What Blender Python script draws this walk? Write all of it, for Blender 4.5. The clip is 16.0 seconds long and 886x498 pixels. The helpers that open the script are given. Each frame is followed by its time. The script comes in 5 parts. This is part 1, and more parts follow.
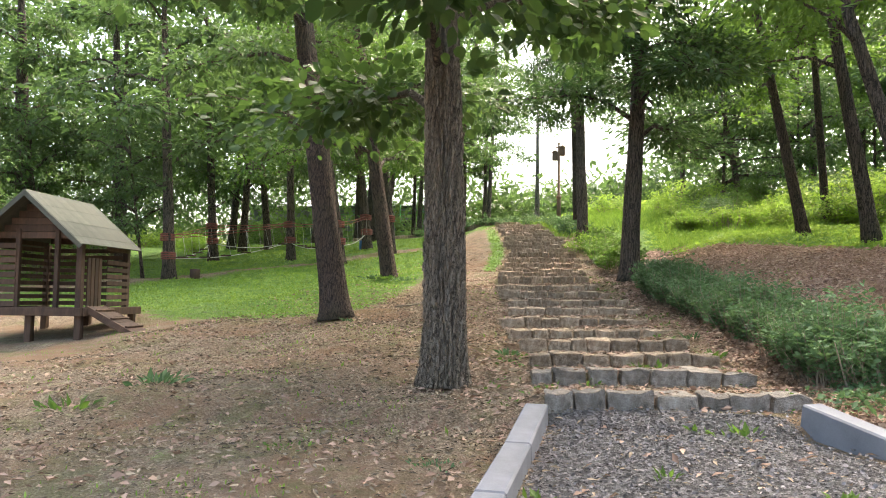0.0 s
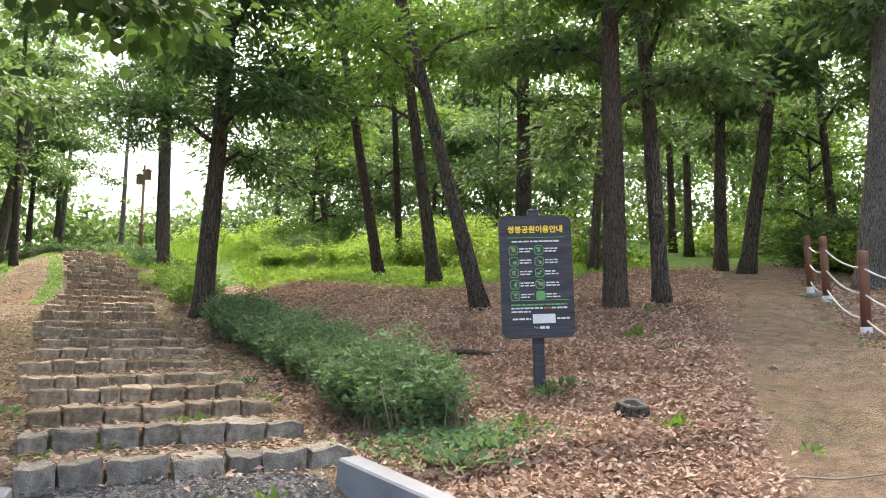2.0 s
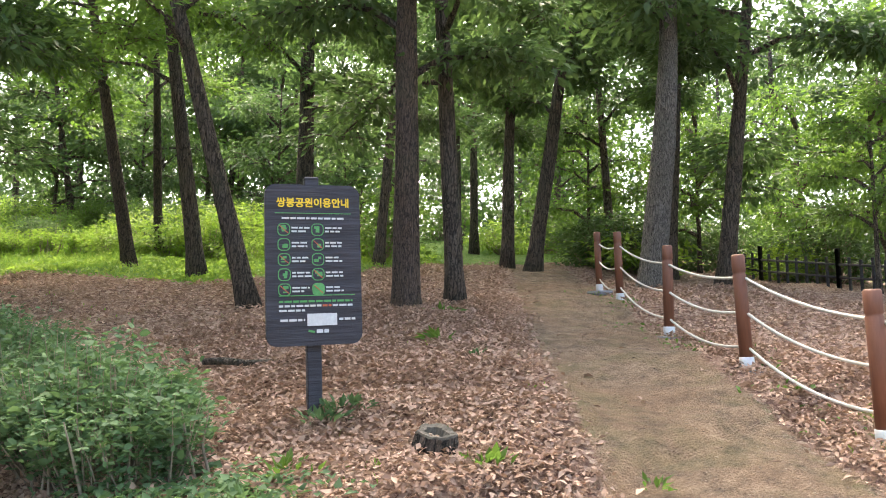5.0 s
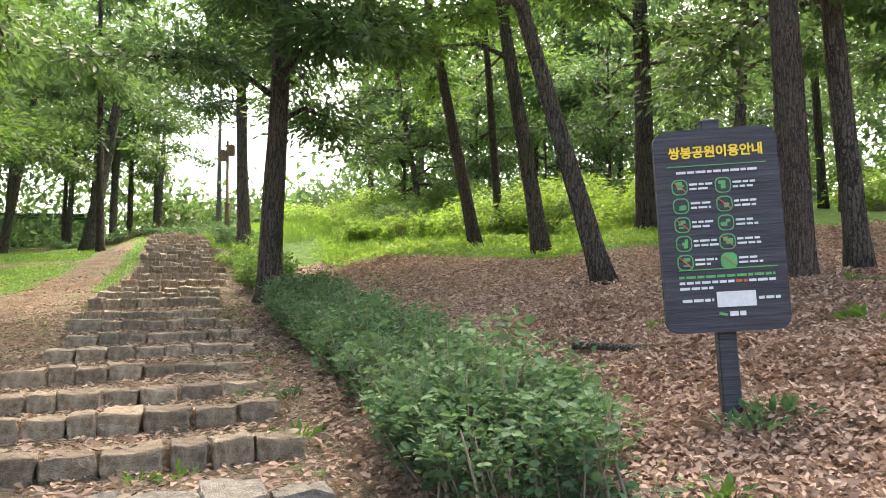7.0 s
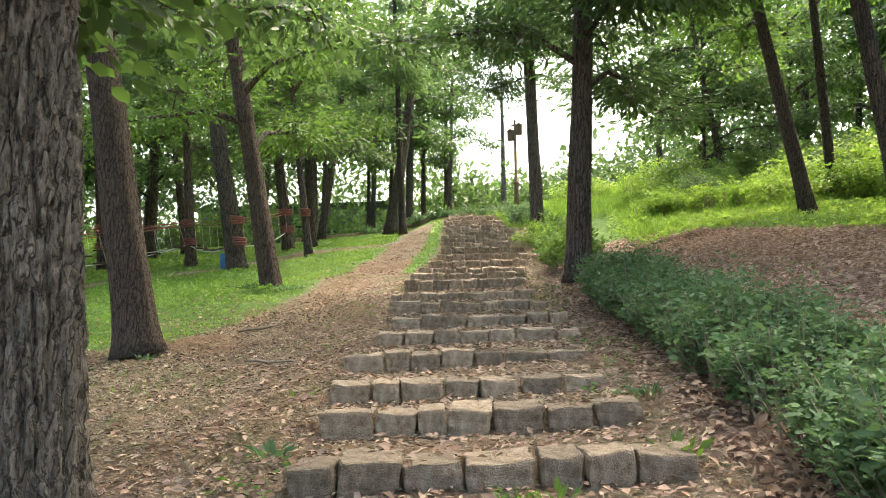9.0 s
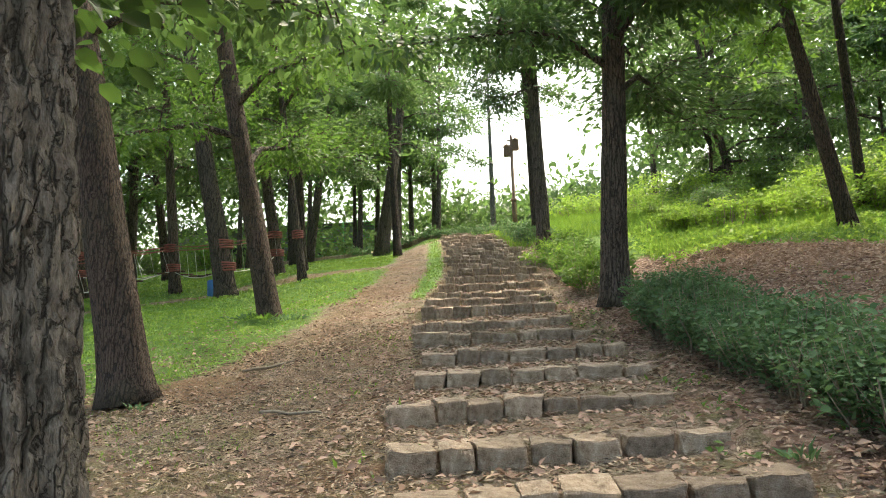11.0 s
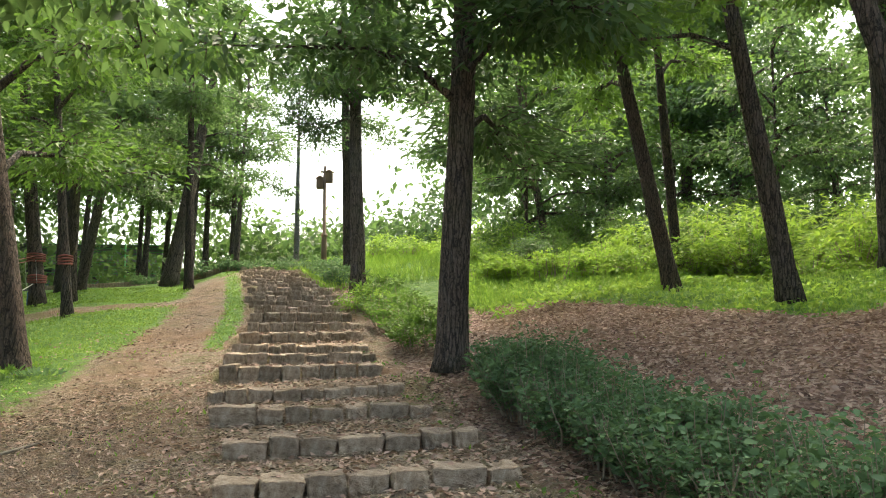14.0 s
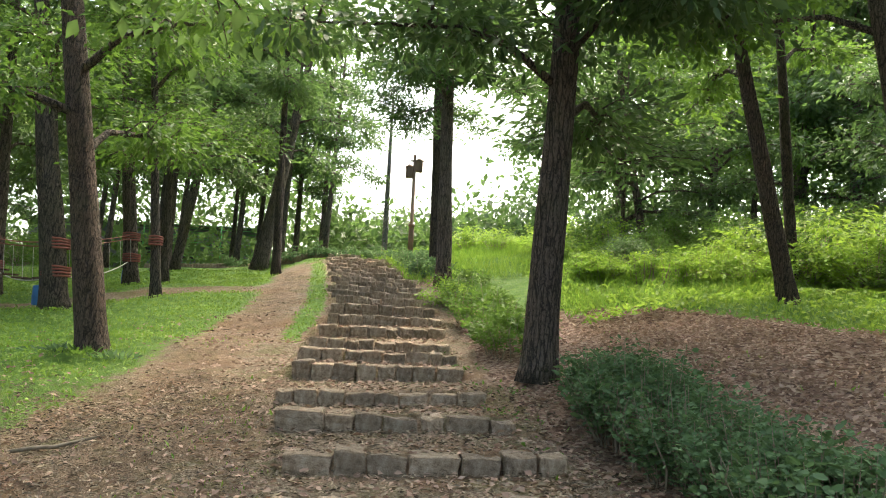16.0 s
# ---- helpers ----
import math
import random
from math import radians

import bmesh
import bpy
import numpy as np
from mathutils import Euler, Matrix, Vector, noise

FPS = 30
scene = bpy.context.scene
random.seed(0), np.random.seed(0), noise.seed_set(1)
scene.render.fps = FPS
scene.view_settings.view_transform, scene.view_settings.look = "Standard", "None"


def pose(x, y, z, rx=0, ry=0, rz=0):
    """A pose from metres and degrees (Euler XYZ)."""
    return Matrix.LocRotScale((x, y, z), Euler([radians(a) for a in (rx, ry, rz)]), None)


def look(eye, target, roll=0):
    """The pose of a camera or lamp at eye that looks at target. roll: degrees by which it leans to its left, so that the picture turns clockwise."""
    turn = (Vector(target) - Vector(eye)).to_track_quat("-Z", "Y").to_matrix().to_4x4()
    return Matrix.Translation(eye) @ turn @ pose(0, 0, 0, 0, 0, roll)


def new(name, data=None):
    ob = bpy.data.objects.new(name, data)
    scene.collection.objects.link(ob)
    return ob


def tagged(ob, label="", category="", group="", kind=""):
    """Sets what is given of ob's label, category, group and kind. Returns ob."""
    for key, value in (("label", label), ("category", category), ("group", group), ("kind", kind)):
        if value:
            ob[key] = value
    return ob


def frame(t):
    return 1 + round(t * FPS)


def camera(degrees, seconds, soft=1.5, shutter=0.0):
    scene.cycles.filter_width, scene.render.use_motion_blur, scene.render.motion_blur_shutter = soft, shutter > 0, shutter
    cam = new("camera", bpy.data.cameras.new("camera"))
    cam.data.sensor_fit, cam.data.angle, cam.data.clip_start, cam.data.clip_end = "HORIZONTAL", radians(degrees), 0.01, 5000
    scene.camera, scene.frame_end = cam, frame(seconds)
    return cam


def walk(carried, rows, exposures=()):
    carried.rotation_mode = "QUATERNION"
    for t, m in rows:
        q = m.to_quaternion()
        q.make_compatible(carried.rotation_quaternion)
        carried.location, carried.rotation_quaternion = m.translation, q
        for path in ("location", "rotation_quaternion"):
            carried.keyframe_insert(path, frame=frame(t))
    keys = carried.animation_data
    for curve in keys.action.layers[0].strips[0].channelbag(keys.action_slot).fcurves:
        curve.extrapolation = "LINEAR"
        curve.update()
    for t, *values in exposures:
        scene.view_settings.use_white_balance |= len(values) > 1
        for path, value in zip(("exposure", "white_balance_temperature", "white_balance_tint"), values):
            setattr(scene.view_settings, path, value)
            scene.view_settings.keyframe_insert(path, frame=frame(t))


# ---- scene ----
cam = camera(61.9, 16.0, 1.0)
EXPOSURE, KELVIN, TINT = 2.6, 7000, 6.0
METRES, EYE, TILT, LEAN, TURN = 9.6, 1.5, 7.5, -3.5, 13.6
ROWS = [
    (0.0, 0.0, 0.0, 0.0, -0.23, -2.88, 4.5),
    (0.5, 0.0243, 0.022, -0.0035, -7.58, -2.55, 2.56),
    (1.0, 0.0418, 0.047, -0.0086, -15.69, -1.84, 2.29),
    (1.5, 0.0583, 0.0776, -0.0087, -23.08, -1.02, 2.02),
    (2.0, 0.0819, 0.0985, -0.0167, -30.26, -1.43, 0.79),
    (2.5, 0.1065, 0.1124, -0.0186, -39.01, -1.61, -0.84),
    (3.0, 0.1283, 0.1283, -0.0216, -48.11, -1.13, -1.68),
    (5.5, 0.2145, 0.2739, -0.0389, -45.72, -1.95, -0.42),
    (6.0, 0.2289, 0.305, -0.0413, -38.95, -2.08, 0.63),
    (6.5, 0.2283, 0.3359, -0.0446, -31.14, -2.82, 1.68),
    (7.0, 0.2209, 0.3602, -0.0438, -22.43, -3.15, 3.29),
    (7.5, 0.2204, 0.389, -0.0485, -14.18, -3.08, 4.24),
    (8.0, 0.2175, 0.4142, -0.0452, -8.11, -2.92, 4.97),
    (8.5, 0.1992, 0.4392, -0.0489, -4.38, -3.05, 5.73),
    (9.0, 0.1819, 0.4653, -0.0448, -1.35, -3.14, 6.3),
    (11.5, 0.0991, 0.625, -0.0377, -4.75, -0.7, 8.16),
    (12.0, 0.0817, 0.6522, -0.0332, -10.37, -0.12, 7.37),
    (12.5, 0.0752, 0.6738, -0.0193, -14.79, -1.23, 5.64),
    (13.0, 0.0848, 0.7036, -0.0181, -16.55, -1.47, 4.6),
    (13.5, 0.0957, 0.7374, -0.0197, -17.64, -0.77, 4.28),
    (14.0, 0.1064, 0.7718, -0.0168, -18.66, -0.68, 3.36),
    (14.5, 0.1207, 0.7921, -0.0162, -16.43, -1.23, 1.94),
    (15.0, 0.1336, 0.8036, -0.0071, -13.24, -1.52, 1.24),
    (15.5, 0.1322, 0.8245, -0.0093, -12.11, -1.17, 1.05),
    (16.0, 0.1287, 0.8482, -0.0113, -11.78, -1.05, 1.04),
]
BASE = pose(0, 0, EYE, TILT) @ pose(0, 0, 0, 0, LEAN) @ pose(0, 0, 0, 0, 0, TURN)
walk(cam, [(t, BASE @ pose(METRES * x, METRES * y, METRES * z, 90 + pitch, roll, yaw)) for t, x, y, z, yaw, pitch, roll in ROWS],
     exposures=[(t, EXPOSURE + d, KELVIN, TINT - g) for t, d, g in ((0.0, 0.0, 0.0), (6.0, 0.12, 0.0), (9.0, 0.0, 4.0), (12.0, -0.25, 5.0), (16.0, -0.25, 5.0))])

# ---- light: an overcast bright sky over a wood ----
world = bpy.data.worlds.new("sky")
scene.world = world
world.use_nodes = True
wn = world.node_tree
sky = wn.nodes.new("ShaderNodeTexSky")
sky.sky_type = "NISHITA"
sky.sun_disc = False
sky.sun_elevation, sky.sun_rotation = radians(58), radians(20)
sky.air_density, sky.dust_density, sky.ozone_density = 1.0, 6.0, 0.4
wn.links.new(sky.outputs[0], wn.nodes["Background"].inputs[0])
wn.nodes["Background"].inputs[1].default_value = 0.15
sun_data = bpy.data.lights.new("sun", "SUN")
sun_data.energy, sun_data.angle, sun_data.color = 0.9, radians(60), (1.0, 0.96, 0.88)
sun = new("sun", sun_data)
sun.matrix_world = look((0, 0, 60), (-60 * math.sin(radians(20)) * 0.62, -60 * math.cos(radians(20)) * 0.62, 0))

# ---- materials ----


def nodes_of(name):
    m = bpy.data.materials.new(name)
    m.use_nodes = True
    return m, m.node_tree.nodes, m.node_tree.links, m.node_tree.nodes["Principled BSDF"]


def noise_tex(n, l, coord, scale, detail=6, rough=0.6, stretch=None):
    t = n.new("ShaderNodeTexNoise")
    t.inputs["Scale"].default_value, t.inputs["Detail"].default_value, t.inputs["Roughness"].default_value = scale, detail, rough
    if stretch:
        mp = n.new("ShaderNodeMapping")
        mp.inputs["Scale"].default_value = stretch
        l.new(coord, mp.inputs[0])
        coord = mp.outputs[0]
    l.new(coord, t.inputs["Vector"])
    return t.outputs["Fac"]


def ramp(n, l, fac, stops):
    r = n.new("ShaderNodeValToRGB")
    while len(r.color_ramp.elements) < len(stops):
        r.color_ramp.elements.new(0.5)
    for e, (p, c) in zip(r.color_ramp.elements, stops):
        e.position, e.color = p, (*c, 1)
    l.new(fac, r.inputs[0])
    return r.outputs[0]


def mixc(n, l, fac, a, b, mode="MIX"):
    m = n.new("ShaderNodeMix")
    m.data_type, m.blend_type = "RGBA", mode
    for v, s in ((fac, m.inputs[0]), (a, m.inputs[6]), (b, m.inputs[7])):
        if isinstance(v, (int, float)):
            s.default_value = v
        elif isinstance(v, tuple):
            s.default_value = (*v, 1)
        else:
            l.new(v, s)
    return m.outputs[2]


def maths(n, l, op, a, b=0.0):
    m = n.new("ShaderNodeMath")
    m.operation = op
    for v, s in ((a, m.inputs[0]), (b, m.inputs[1])):
        if isinstance(v, (int, float)):
            s.default_value = v
        else:
            l.new(v, s)
    return m.outputs[0]


def bump(n, l, p, height, strength, distance):
    b = n.new("ShaderNodeBump")
    b.inputs["Strength"].default_value, b.inputs["Distance"].default_value = strength, distance
    l.new(height, b.inputs["Height"])
    l.new(b.outputs[0], p.inputs["Normal"])


def surface(name, stops, scale=6.0, rough=0.9, relief=0.4, depth=0.02, stretch=None, vary=0.25, metal=0.0, fine=40.0):
    """A plain worn surface: two scales of tone, fine relief and a tone of its own for every object and island."""
    m, n, l, p = nodes_of(name)
    co = n.new("ShaderNodeTexCoord").outputs["Object"]
    big = noise_tex(n, l, co, scale, 5, 0.6, stretch)
    small = noise_tex(n, l, co, fine, 4, 0.7, stretch)
    f = maths(n, l, "ADD", maths(n, l, "MULTIPLY", big, 0.65), maths(n, l, "MULTIPLY", small, 0.35))
    c = ramp(n, l, f, stops)
    if vary:
        info, geo = n.new("ShaderNodeObjectInfo"), n.new("ShaderNodeNewGeometry")
        r = maths(n, l, "FRACT", maths(n, l, "ADD", info.outputs["Random"], geo.outputs["Random Per Island"]))
        h = n.new("ShaderNodeHueSaturation")
        l.new(maths(n, l, "ADD", maths(n, l, "MULTIPLY", r, 2 * vary), 1 - vary), h.inputs["Value"])
        l.new(c, h.inputs["Color"])
        c = h.outputs[0]
    l.new(c, p.inputs["Base Color"])
    p.inputs["Roughness"].default_value, p.inputs["Metallic"].default_value = rough, metal
    if relief:
        bump(n, l, p, f, relief, depth)
    return m


def leaf_material(name, dark, light, through_colour, gloss=0.45, share=0.45):
    """Leaves: every leaf has its own tone, a waxy face, and lets light through."""
    m, n, l, p = nodes_of(name)
    geo = n.new("ShaderNodeNewGeometry")
    co = n.new("ShaderNodeTexCoord").outputs["Object"]
    patch = noise_tex(n, l, co, 0.9, 3, 0.5)
    f = maths(n, l, "ADD", maths(n, l, "MULTIPLY", geo.outputs["Random Per Island"], 0.6), maths(n, l, "MULTIPLY", patch, 0.4))
    c = ramp(n, l, f, [(0.15, dark), (0.85, light)])
    l.new(c, p.inputs["Base Color"])
    p.inputs["Roughness"].default_value = gloss
    p.inputs["Specular IOR Level"].default_value = 0.35
    tr, mx = n.new("ShaderNodeBsdfTranslucent"), n.new("ShaderNodeMixShader")
    l.new(mixc(n, l, 0.6, c, through_colour), tr.inputs["Color"])
    mx.inputs[0].default_value = share
    l.new(p.outputs[0], mx.inputs[1])
    l.new(tr.outputs[0], mx.inputs[2])
    l.new(mx.outputs[0], n["Material Output"].inputs["Surface"])
    return m


def bark_material(name, dark, light, moss=(0.09, 0.10, 0.05), scale=9.0, long=0.14, crack_width=0.13, deep=0.28):
    m, n, l, p = nodes_of(name)
    co = n.new("ShaderNodeTexCoord").outputs["Object"]
    warp = noise_tex(n, l, co, 13.0, 5, 0.7)
    mp = n.new("ShaderNodeMapping")
    mp.inputs["Scale"].default_value = (1, 1, long)
    l.new(co, mp.inputs[0])
    off = n.new("ShaderNodeVectorMath")
    off.operation = "MULTIPLY_ADD"
    l.new(warp, off.inputs[0])
    off.inputs[1].default_value = (0.075, 0.075, 0.075)
    l.new(mp.outputs[0], off.inputs[2])
    v = n.new("ShaderNodeTexVoronoi")
    v.feature = "DISTANCE_TO_EDGE"
    v.inputs["Scale"].default_value = scale * 2.2
    l.new(off.outputs[0], v.inputs["Vector"])
    crack = ramp(n, l, v.outputs["Distance"], [(0.0, (0, 0, 0)), (crack_width, (1, 1, 1))])
    fine = noise_tex(n, l, co, 55, 5, 0.7, (1, 1, 0.35))
    tone = noise_tex(n, l, co, 1.1, 3, 0.5)
    c = mixc(n, l, ramp(n, l, fine, [(0.35, (0, 0, 0)), (0.65, (1, 1, 1))]), dark, light)
    c = mixc(n, l, crack, tuple(deep * a for a in dark), c)
    c = mixc(n, l, maths(n, l, "MULTIPLY", maths(n, l, "SUBTRACT", tone, 0.5), 1.4), c, moss)
    info, h = n.new("ShaderNodeObjectInfo"), n.new("ShaderNodeHueSaturation")
    l.new(maths(n, l, "ADD", maths(n, l, "MULTIPLY", info.outputs["Random"], 0.5), 0.75), h.inputs["Value"])
    l.new(c, h.inputs["Color"])
    l.new(h.outputs[0], p.inputs["Base Color"])
    p.inputs["Roughness"].default_value = 0.95
    hgt = maths(n, l, "ADD", maths(n, l, "MULTIPLY", crack, 0.8), maths(n, l, "MULTIPLY", fine, 0.8))
    bump(n, l, p, hgt, 1.0, 0.045)
    return m


def ground_material():
    m, n, l, p = nodes_of("ground")
    co = n.new("ShaderNodeTexCoord").outputs["Object"]
    z = n.new("ShaderNodeVertexColor")
    z.layer_name = "zone"
    sep = n.new("ShaderNodeSeparateColor")
    l.new(z.outputs[0], sep.inputs[0])
    big, mid, fine = noise_tex(n, l, co, 0.7, 5, 0.6), noise_tex(n, l, co, 5, 6, 0.65), noise_tex(n, l, co, 42, 8, 0.85)
    dirt = ramp(n, l, maths(n, l, "ADD", maths(n, l, "MULTIPLY", mid, 0.5), maths(n, l, "MULTIPLY", fine, 0.5)),
                [(0.40, (0.11, 0.078, 0.052)), (0.5, (0.32, 0.235, 0.155)), (0.6, (0.56, 0.45, 0.32))])
    crumb = n.new("ShaderNodeTexVoronoi")
    crumb.inputs["Scale"].default_value = 55
    l.new(co, crumb.inputs["Vector"])
    grain = n.new("ShaderNodeSeparateColor")
    l.new(crumb.outputs["Color"], grain.inputs[0])
    dirt = mixc(n, l, 0.55, dirt, ramp(n, l, grain.outputs[0], [(0.0, (0.08, 0.056, 0.038)), (0.5, (0.28, 0.205, 0.14)), (1.0, (0.52, 0.41, 0.3))]))
    dirt = mixc(n, l, ramp(n, l, big, [(0.45, (0, 0, 0)), (0.62, (1, 1, 1))]), dirt, (0.30, 0.185, 0.11))
    v = n.new("ShaderNodeTexVoronoi")
    v.inputs["Scale"].default_value = 24
    l.new(co, v.inputs["Vector"])
    shade = n.new("ShaderNodeSeparateColor")
    l.new(v.outputs["Color"], shade.inputs[0])
    litter = ramp(n, l, shade.outputs[0], [(0.0, (0.12, 0.064, 0.046)), (0.4, (0.27, 0.155, 0.112)), (0.75, (0.39, 0.25, 0.185)), (1.0, (0.5, 0.37, 0.29))])
    grass = ramp(n, l, maths(n, l, "ADD", maths(n, l, "MULTIPLY", mid, 0.6), maths(n, l, "MULTIPLY", fine, 0.4)),
                 [(0.3, (0.06, 0.12, 0.02)), (0.5, (0.14, 0.26, 0.04)), (0.7, (0.26, 0.38, 0.07))])
    v2 = n.new("ShaderNodeTexVoronoi")
    v2.inputs["Scale"].default_value = 38
    l.new(co, v2.inputs["Vector"])
    s2 = n.new("ShaderNodeSeparateColor")
    l.new(v2.outputs["Color"], s2.inputs[0])
    gravel = ramp(n, l, s2.outputs[1], [(0.0, (0.065, 0.058, 0.056)), (0.5, (0.145, 0.132, 0.13)), (1.0, (0.26, 0.245, 0.25))])

    def edge(channel):
        s = maths(n, l, "ADD", channel, maths(n, l, "MULTIPLY", maths(n, l, "SUBTRACT", mid, 0.5), 1.1))
        s = maths(n, l, "ADD", s, maths(n, l, "MULTIPLY", maths(n, l, "SUBTRACT", fine, 0.5), 0.8))
        return ramp(n, l, s, [(0.42, (0, 0, 0)), (0.6, (1, 1, 1))])
    moss = ramp(n, l, noise_tex(n, l, co, 1.6, 6, 0.7), [(0.5, (0, 0, 0)), (0.62, (1, 1, 1))])
    dirt = mixc(n, l, maths(n, l, "MULTIPLY", moss, 0.55), dirt, (0.17, 0.18, 0.06))
    c = mixc(n, l, edge(sep.outputs[1]), dirt, litter)
    worn = mixc(n, l, ramp(n, l, maths(n, l, "ADD", maths(n, l, "MULTIPLY", fine, 0.5), maths(n, l, "MULTIPLY", mid, 0.5)), [(0.4, (0, 0, 0)), (0.6, (1, 1, 1))]), (0.105, 0.063, 0.04), (0.39, 0.25, 0.155))
    worn = mixc(n, l, 0.35, worn, dirt)
    worn = mixc(n, l, maths(n, l, "MULTIPLY", moss, 0.1), worn, (0.15, 0.15, 0.05))
    c = mixc(n, l, edge(z.outputs["Alpha"]), c, worn)
    c = mixc(n, l, edge(sep.outputs[2]), c, gravel)
    c = mixc(n, l, edge(sep.outputs[0]), c, grass)
    l.new(c, p.inputs["Base Color"])
    p.inputs["Roughness"].default_value = 0.95
    h = maths(n, l, "ADD", maths(n, l, "MULTIPLY", fine, 1.0), maths(n, l, "MULTIPLY", crumb.outputs["Distance"], 0.7))
    bump(n, l, p, h, 1.0, 0.07)
    return m


M_GROUND = ground_material()
M_BARK = bark_material("bark", (0.058, 0.044, 0.035), (0.175, 0.136, 0.108))
M_BARK_OAK = bark_material("bark_oak", (0.13, 0.104, 0.08), (0.37, 0.305, 0.24), moss=(0.17, 0.145, 0.09), scale=11, long=0.2, crack_width=0.07, deep=0.6)
M_BARK_RED = bark_material("bark_reddish", (0.062, 0.042, 0.032), (0.165, 0.115, 0.088), scale=14)
M_BARK_PALE = bark_material("bark_pale", (0.13, 0.115, 0.10), (0.33, 0.30, 0.265), scale=16)
M_LEAF = leaf_material("leaves_wood", (0.032, 0.06, 0.026), (0.092, 0.15, 0.054), (0.2, 0.33, 0.085), 0.45, 0.42)
M_LEAF_FRESH = leaf_material("leaves_fresh", (0.045, 0.095, 0.02), (0.115, 0.2, 0.04), (0.24, 0.40, 0.06), 0.5, 0.44)
M_LEAF_FEATHER = leaf_material("leaves_feathery", (0.038, 0.082, 0.018), (0.098, 0.172, 0.034), (0.17, 0.30, 0.045), 0.5, 0.36)
M_LEAF_FAR = leaf_material("leaves_far", (0.04, 0.08, 0.03), (0.12, 0.19, 0.065), (0.24, 0.37, 0.11), 0.6, 0.46)
M_LEAF_OAK = leaf_material("leaves_oak", (0.02, 0.042, 0.016), (0.054, 0.10, 0.03), (0.16, 0.29, 0.05), 0.5, 0.32)
M_LEAF_CHESTNUT = leaf_material("leaves_chestnut", (0.024, 0.05, 0.022), (0.07, 0.125, 0.045), (0.17, 0.30, 0.07), 0.45, 0.38)
M_LEAF_BRIGHT = leaf_material("leaves_bright", (0.085, 0.17, 0.026), (0.24, 0.37, 0.055), (0.40, 0.58, 0.08), 0.5, 0.5)
M_LEAF_HEDGE = leaf_material("leaves_hedge", (0.042, 0.084, 0.042), (0.135, 0.222, 0.1), (0.19, 0.32, 0.1), 0.7, 0.34)
M_LEAF_NEEDLE = leaf_material("leaves_pine", (0.03, 0.06, 0.03), (0.07, 0.12, 0.05), (0.1, 0.18, 0.06), 0.5, 0.2)
M_GRASS = leaf_material("grass_blades", (0.10, 0.20, 0.03), (0.25, 0.40, 0.07), (0.35, 0.52, 0.08), 0.5, 0.4)
M_LITTER = leaf_material("dry_leaves", (0.19, 0.112, 0.082), (0.5, 0.35, 0.265), (0.4, 0.26, 0.17), 0.75, 0.2)
M_STONE = surface("granite", [(0.32, (0.095, 0.066, 0.043)), (0.47, (0.28, 0.205, 0.142)), (0.58, (0.38, 0.295, 0.215)), (0.72, (0.54, 0.46, 0.37))], 4.2, 0.92, 1.0, 0.05, vary=0.3, fine=34)
M_STONE_GREY = surface("granite_grey", [(0.32, (0.085, 0.07, 0.056)), (0.47, (0.21, 0.178, 0.148)), (0.58, (0.29, 0.252, 0.215)), (0.72, (0.42, 0.38, 0.335))], 4.2, 0.92, 1.0, 0.05, vary=0.22, fine=34)
M_KERB = surface("kerb_granite", [(0.3, (0.115, 0.117, 0.132)), (0.7, (0.215, 0.218, 0.242))], 3, 0.85, 0.3, 0.006, vary=0.06, fine=120)
M_SIGN = surface("sign_board", [(0.3, (0.009, 0.009, 0.014)), (0.7, (0.058, 0.056, 0.075))], 3, 0.6, 0.9, 0.02, stretch=(0.5, 1, 9), vary=0, fine=7)
M_POSTWOOD = surface("post_brown", [(0.3, (0.13, 0.05, 0.03)), (0.7, (0.24, 0.10, 0.06))], 8, 0.6, 0.2, 0.01, stretch=(1, 1, 0.15), vary=0.15)
M_LAMPWOOD = surface("lamp_wood", [(0.3, (0.12, 0.078, 0.05)), (0.7, (0.25, 0.165, 0.108))], 8, 0.75, 0.2, 0.01, stretch=(1, 1, 0.15), vary=0.1)
M_WOOD_OLD = surface("wood_old", [(0.3, (0.038, 0.022, 0.015)), (0.7, (0.12, 0.07, 0.046))], 7, 0.85, 0.4, 0.01, stretch=(1, 1, 0.2), vary=0.3)
M_ROOF = surface("roof_boards", [(0.3, (0.045, 0.05, 0.039)), (0.7, (0.112, 0.113, 0.088))], 4, 0.9, 0.4, 0.01, stretch=(0.3, 1, 1), vary=0.12)
M_STEEL = surface("galvanised", [(0.3, (0.45, 0.45, 0.46)), (0.7, (0.6, 0.6, 0.61))], 20, 0.45, 0.1, 0.002, vary=0.05, metal=0.4)
M_ROPE = surface("rope", [(0.3, (0.42, 0.40, 0.36)), (0.7, (0.62, 0.60, 0.55))], 30, 0.9, 0.5, 0.004, vary=0.05)
M_RED = surface("red_wrap", [(0.3, (0.19, 0.06, 0.05)), (0.7, (0.32, 0.11, 0.085))], 9, 0.8, 0.3, 0.01, vary=0.1)
M_BLUE = surface("blue_plastic", [(0.3, (0.03, 0.12, 0.30)), (0.7, (0.05, 0.18, 0.40))], 6, 0.5, 0.05, 0.004, vary=0.05)
M_YELLOW = surface("sign_yellow", [(0.3, (0.82, 0.55, 0.03)), (0.7, (0.9, 0.64, 0.05))], 20, 0.6, 0, vary=0)
M_WHITE = surface("sign_white", [(0.3, (0.55, 0.56, 0.58)), (0.7, (0.72, 0.73, 0.75))], 20, 0.6, 0, vary=0)
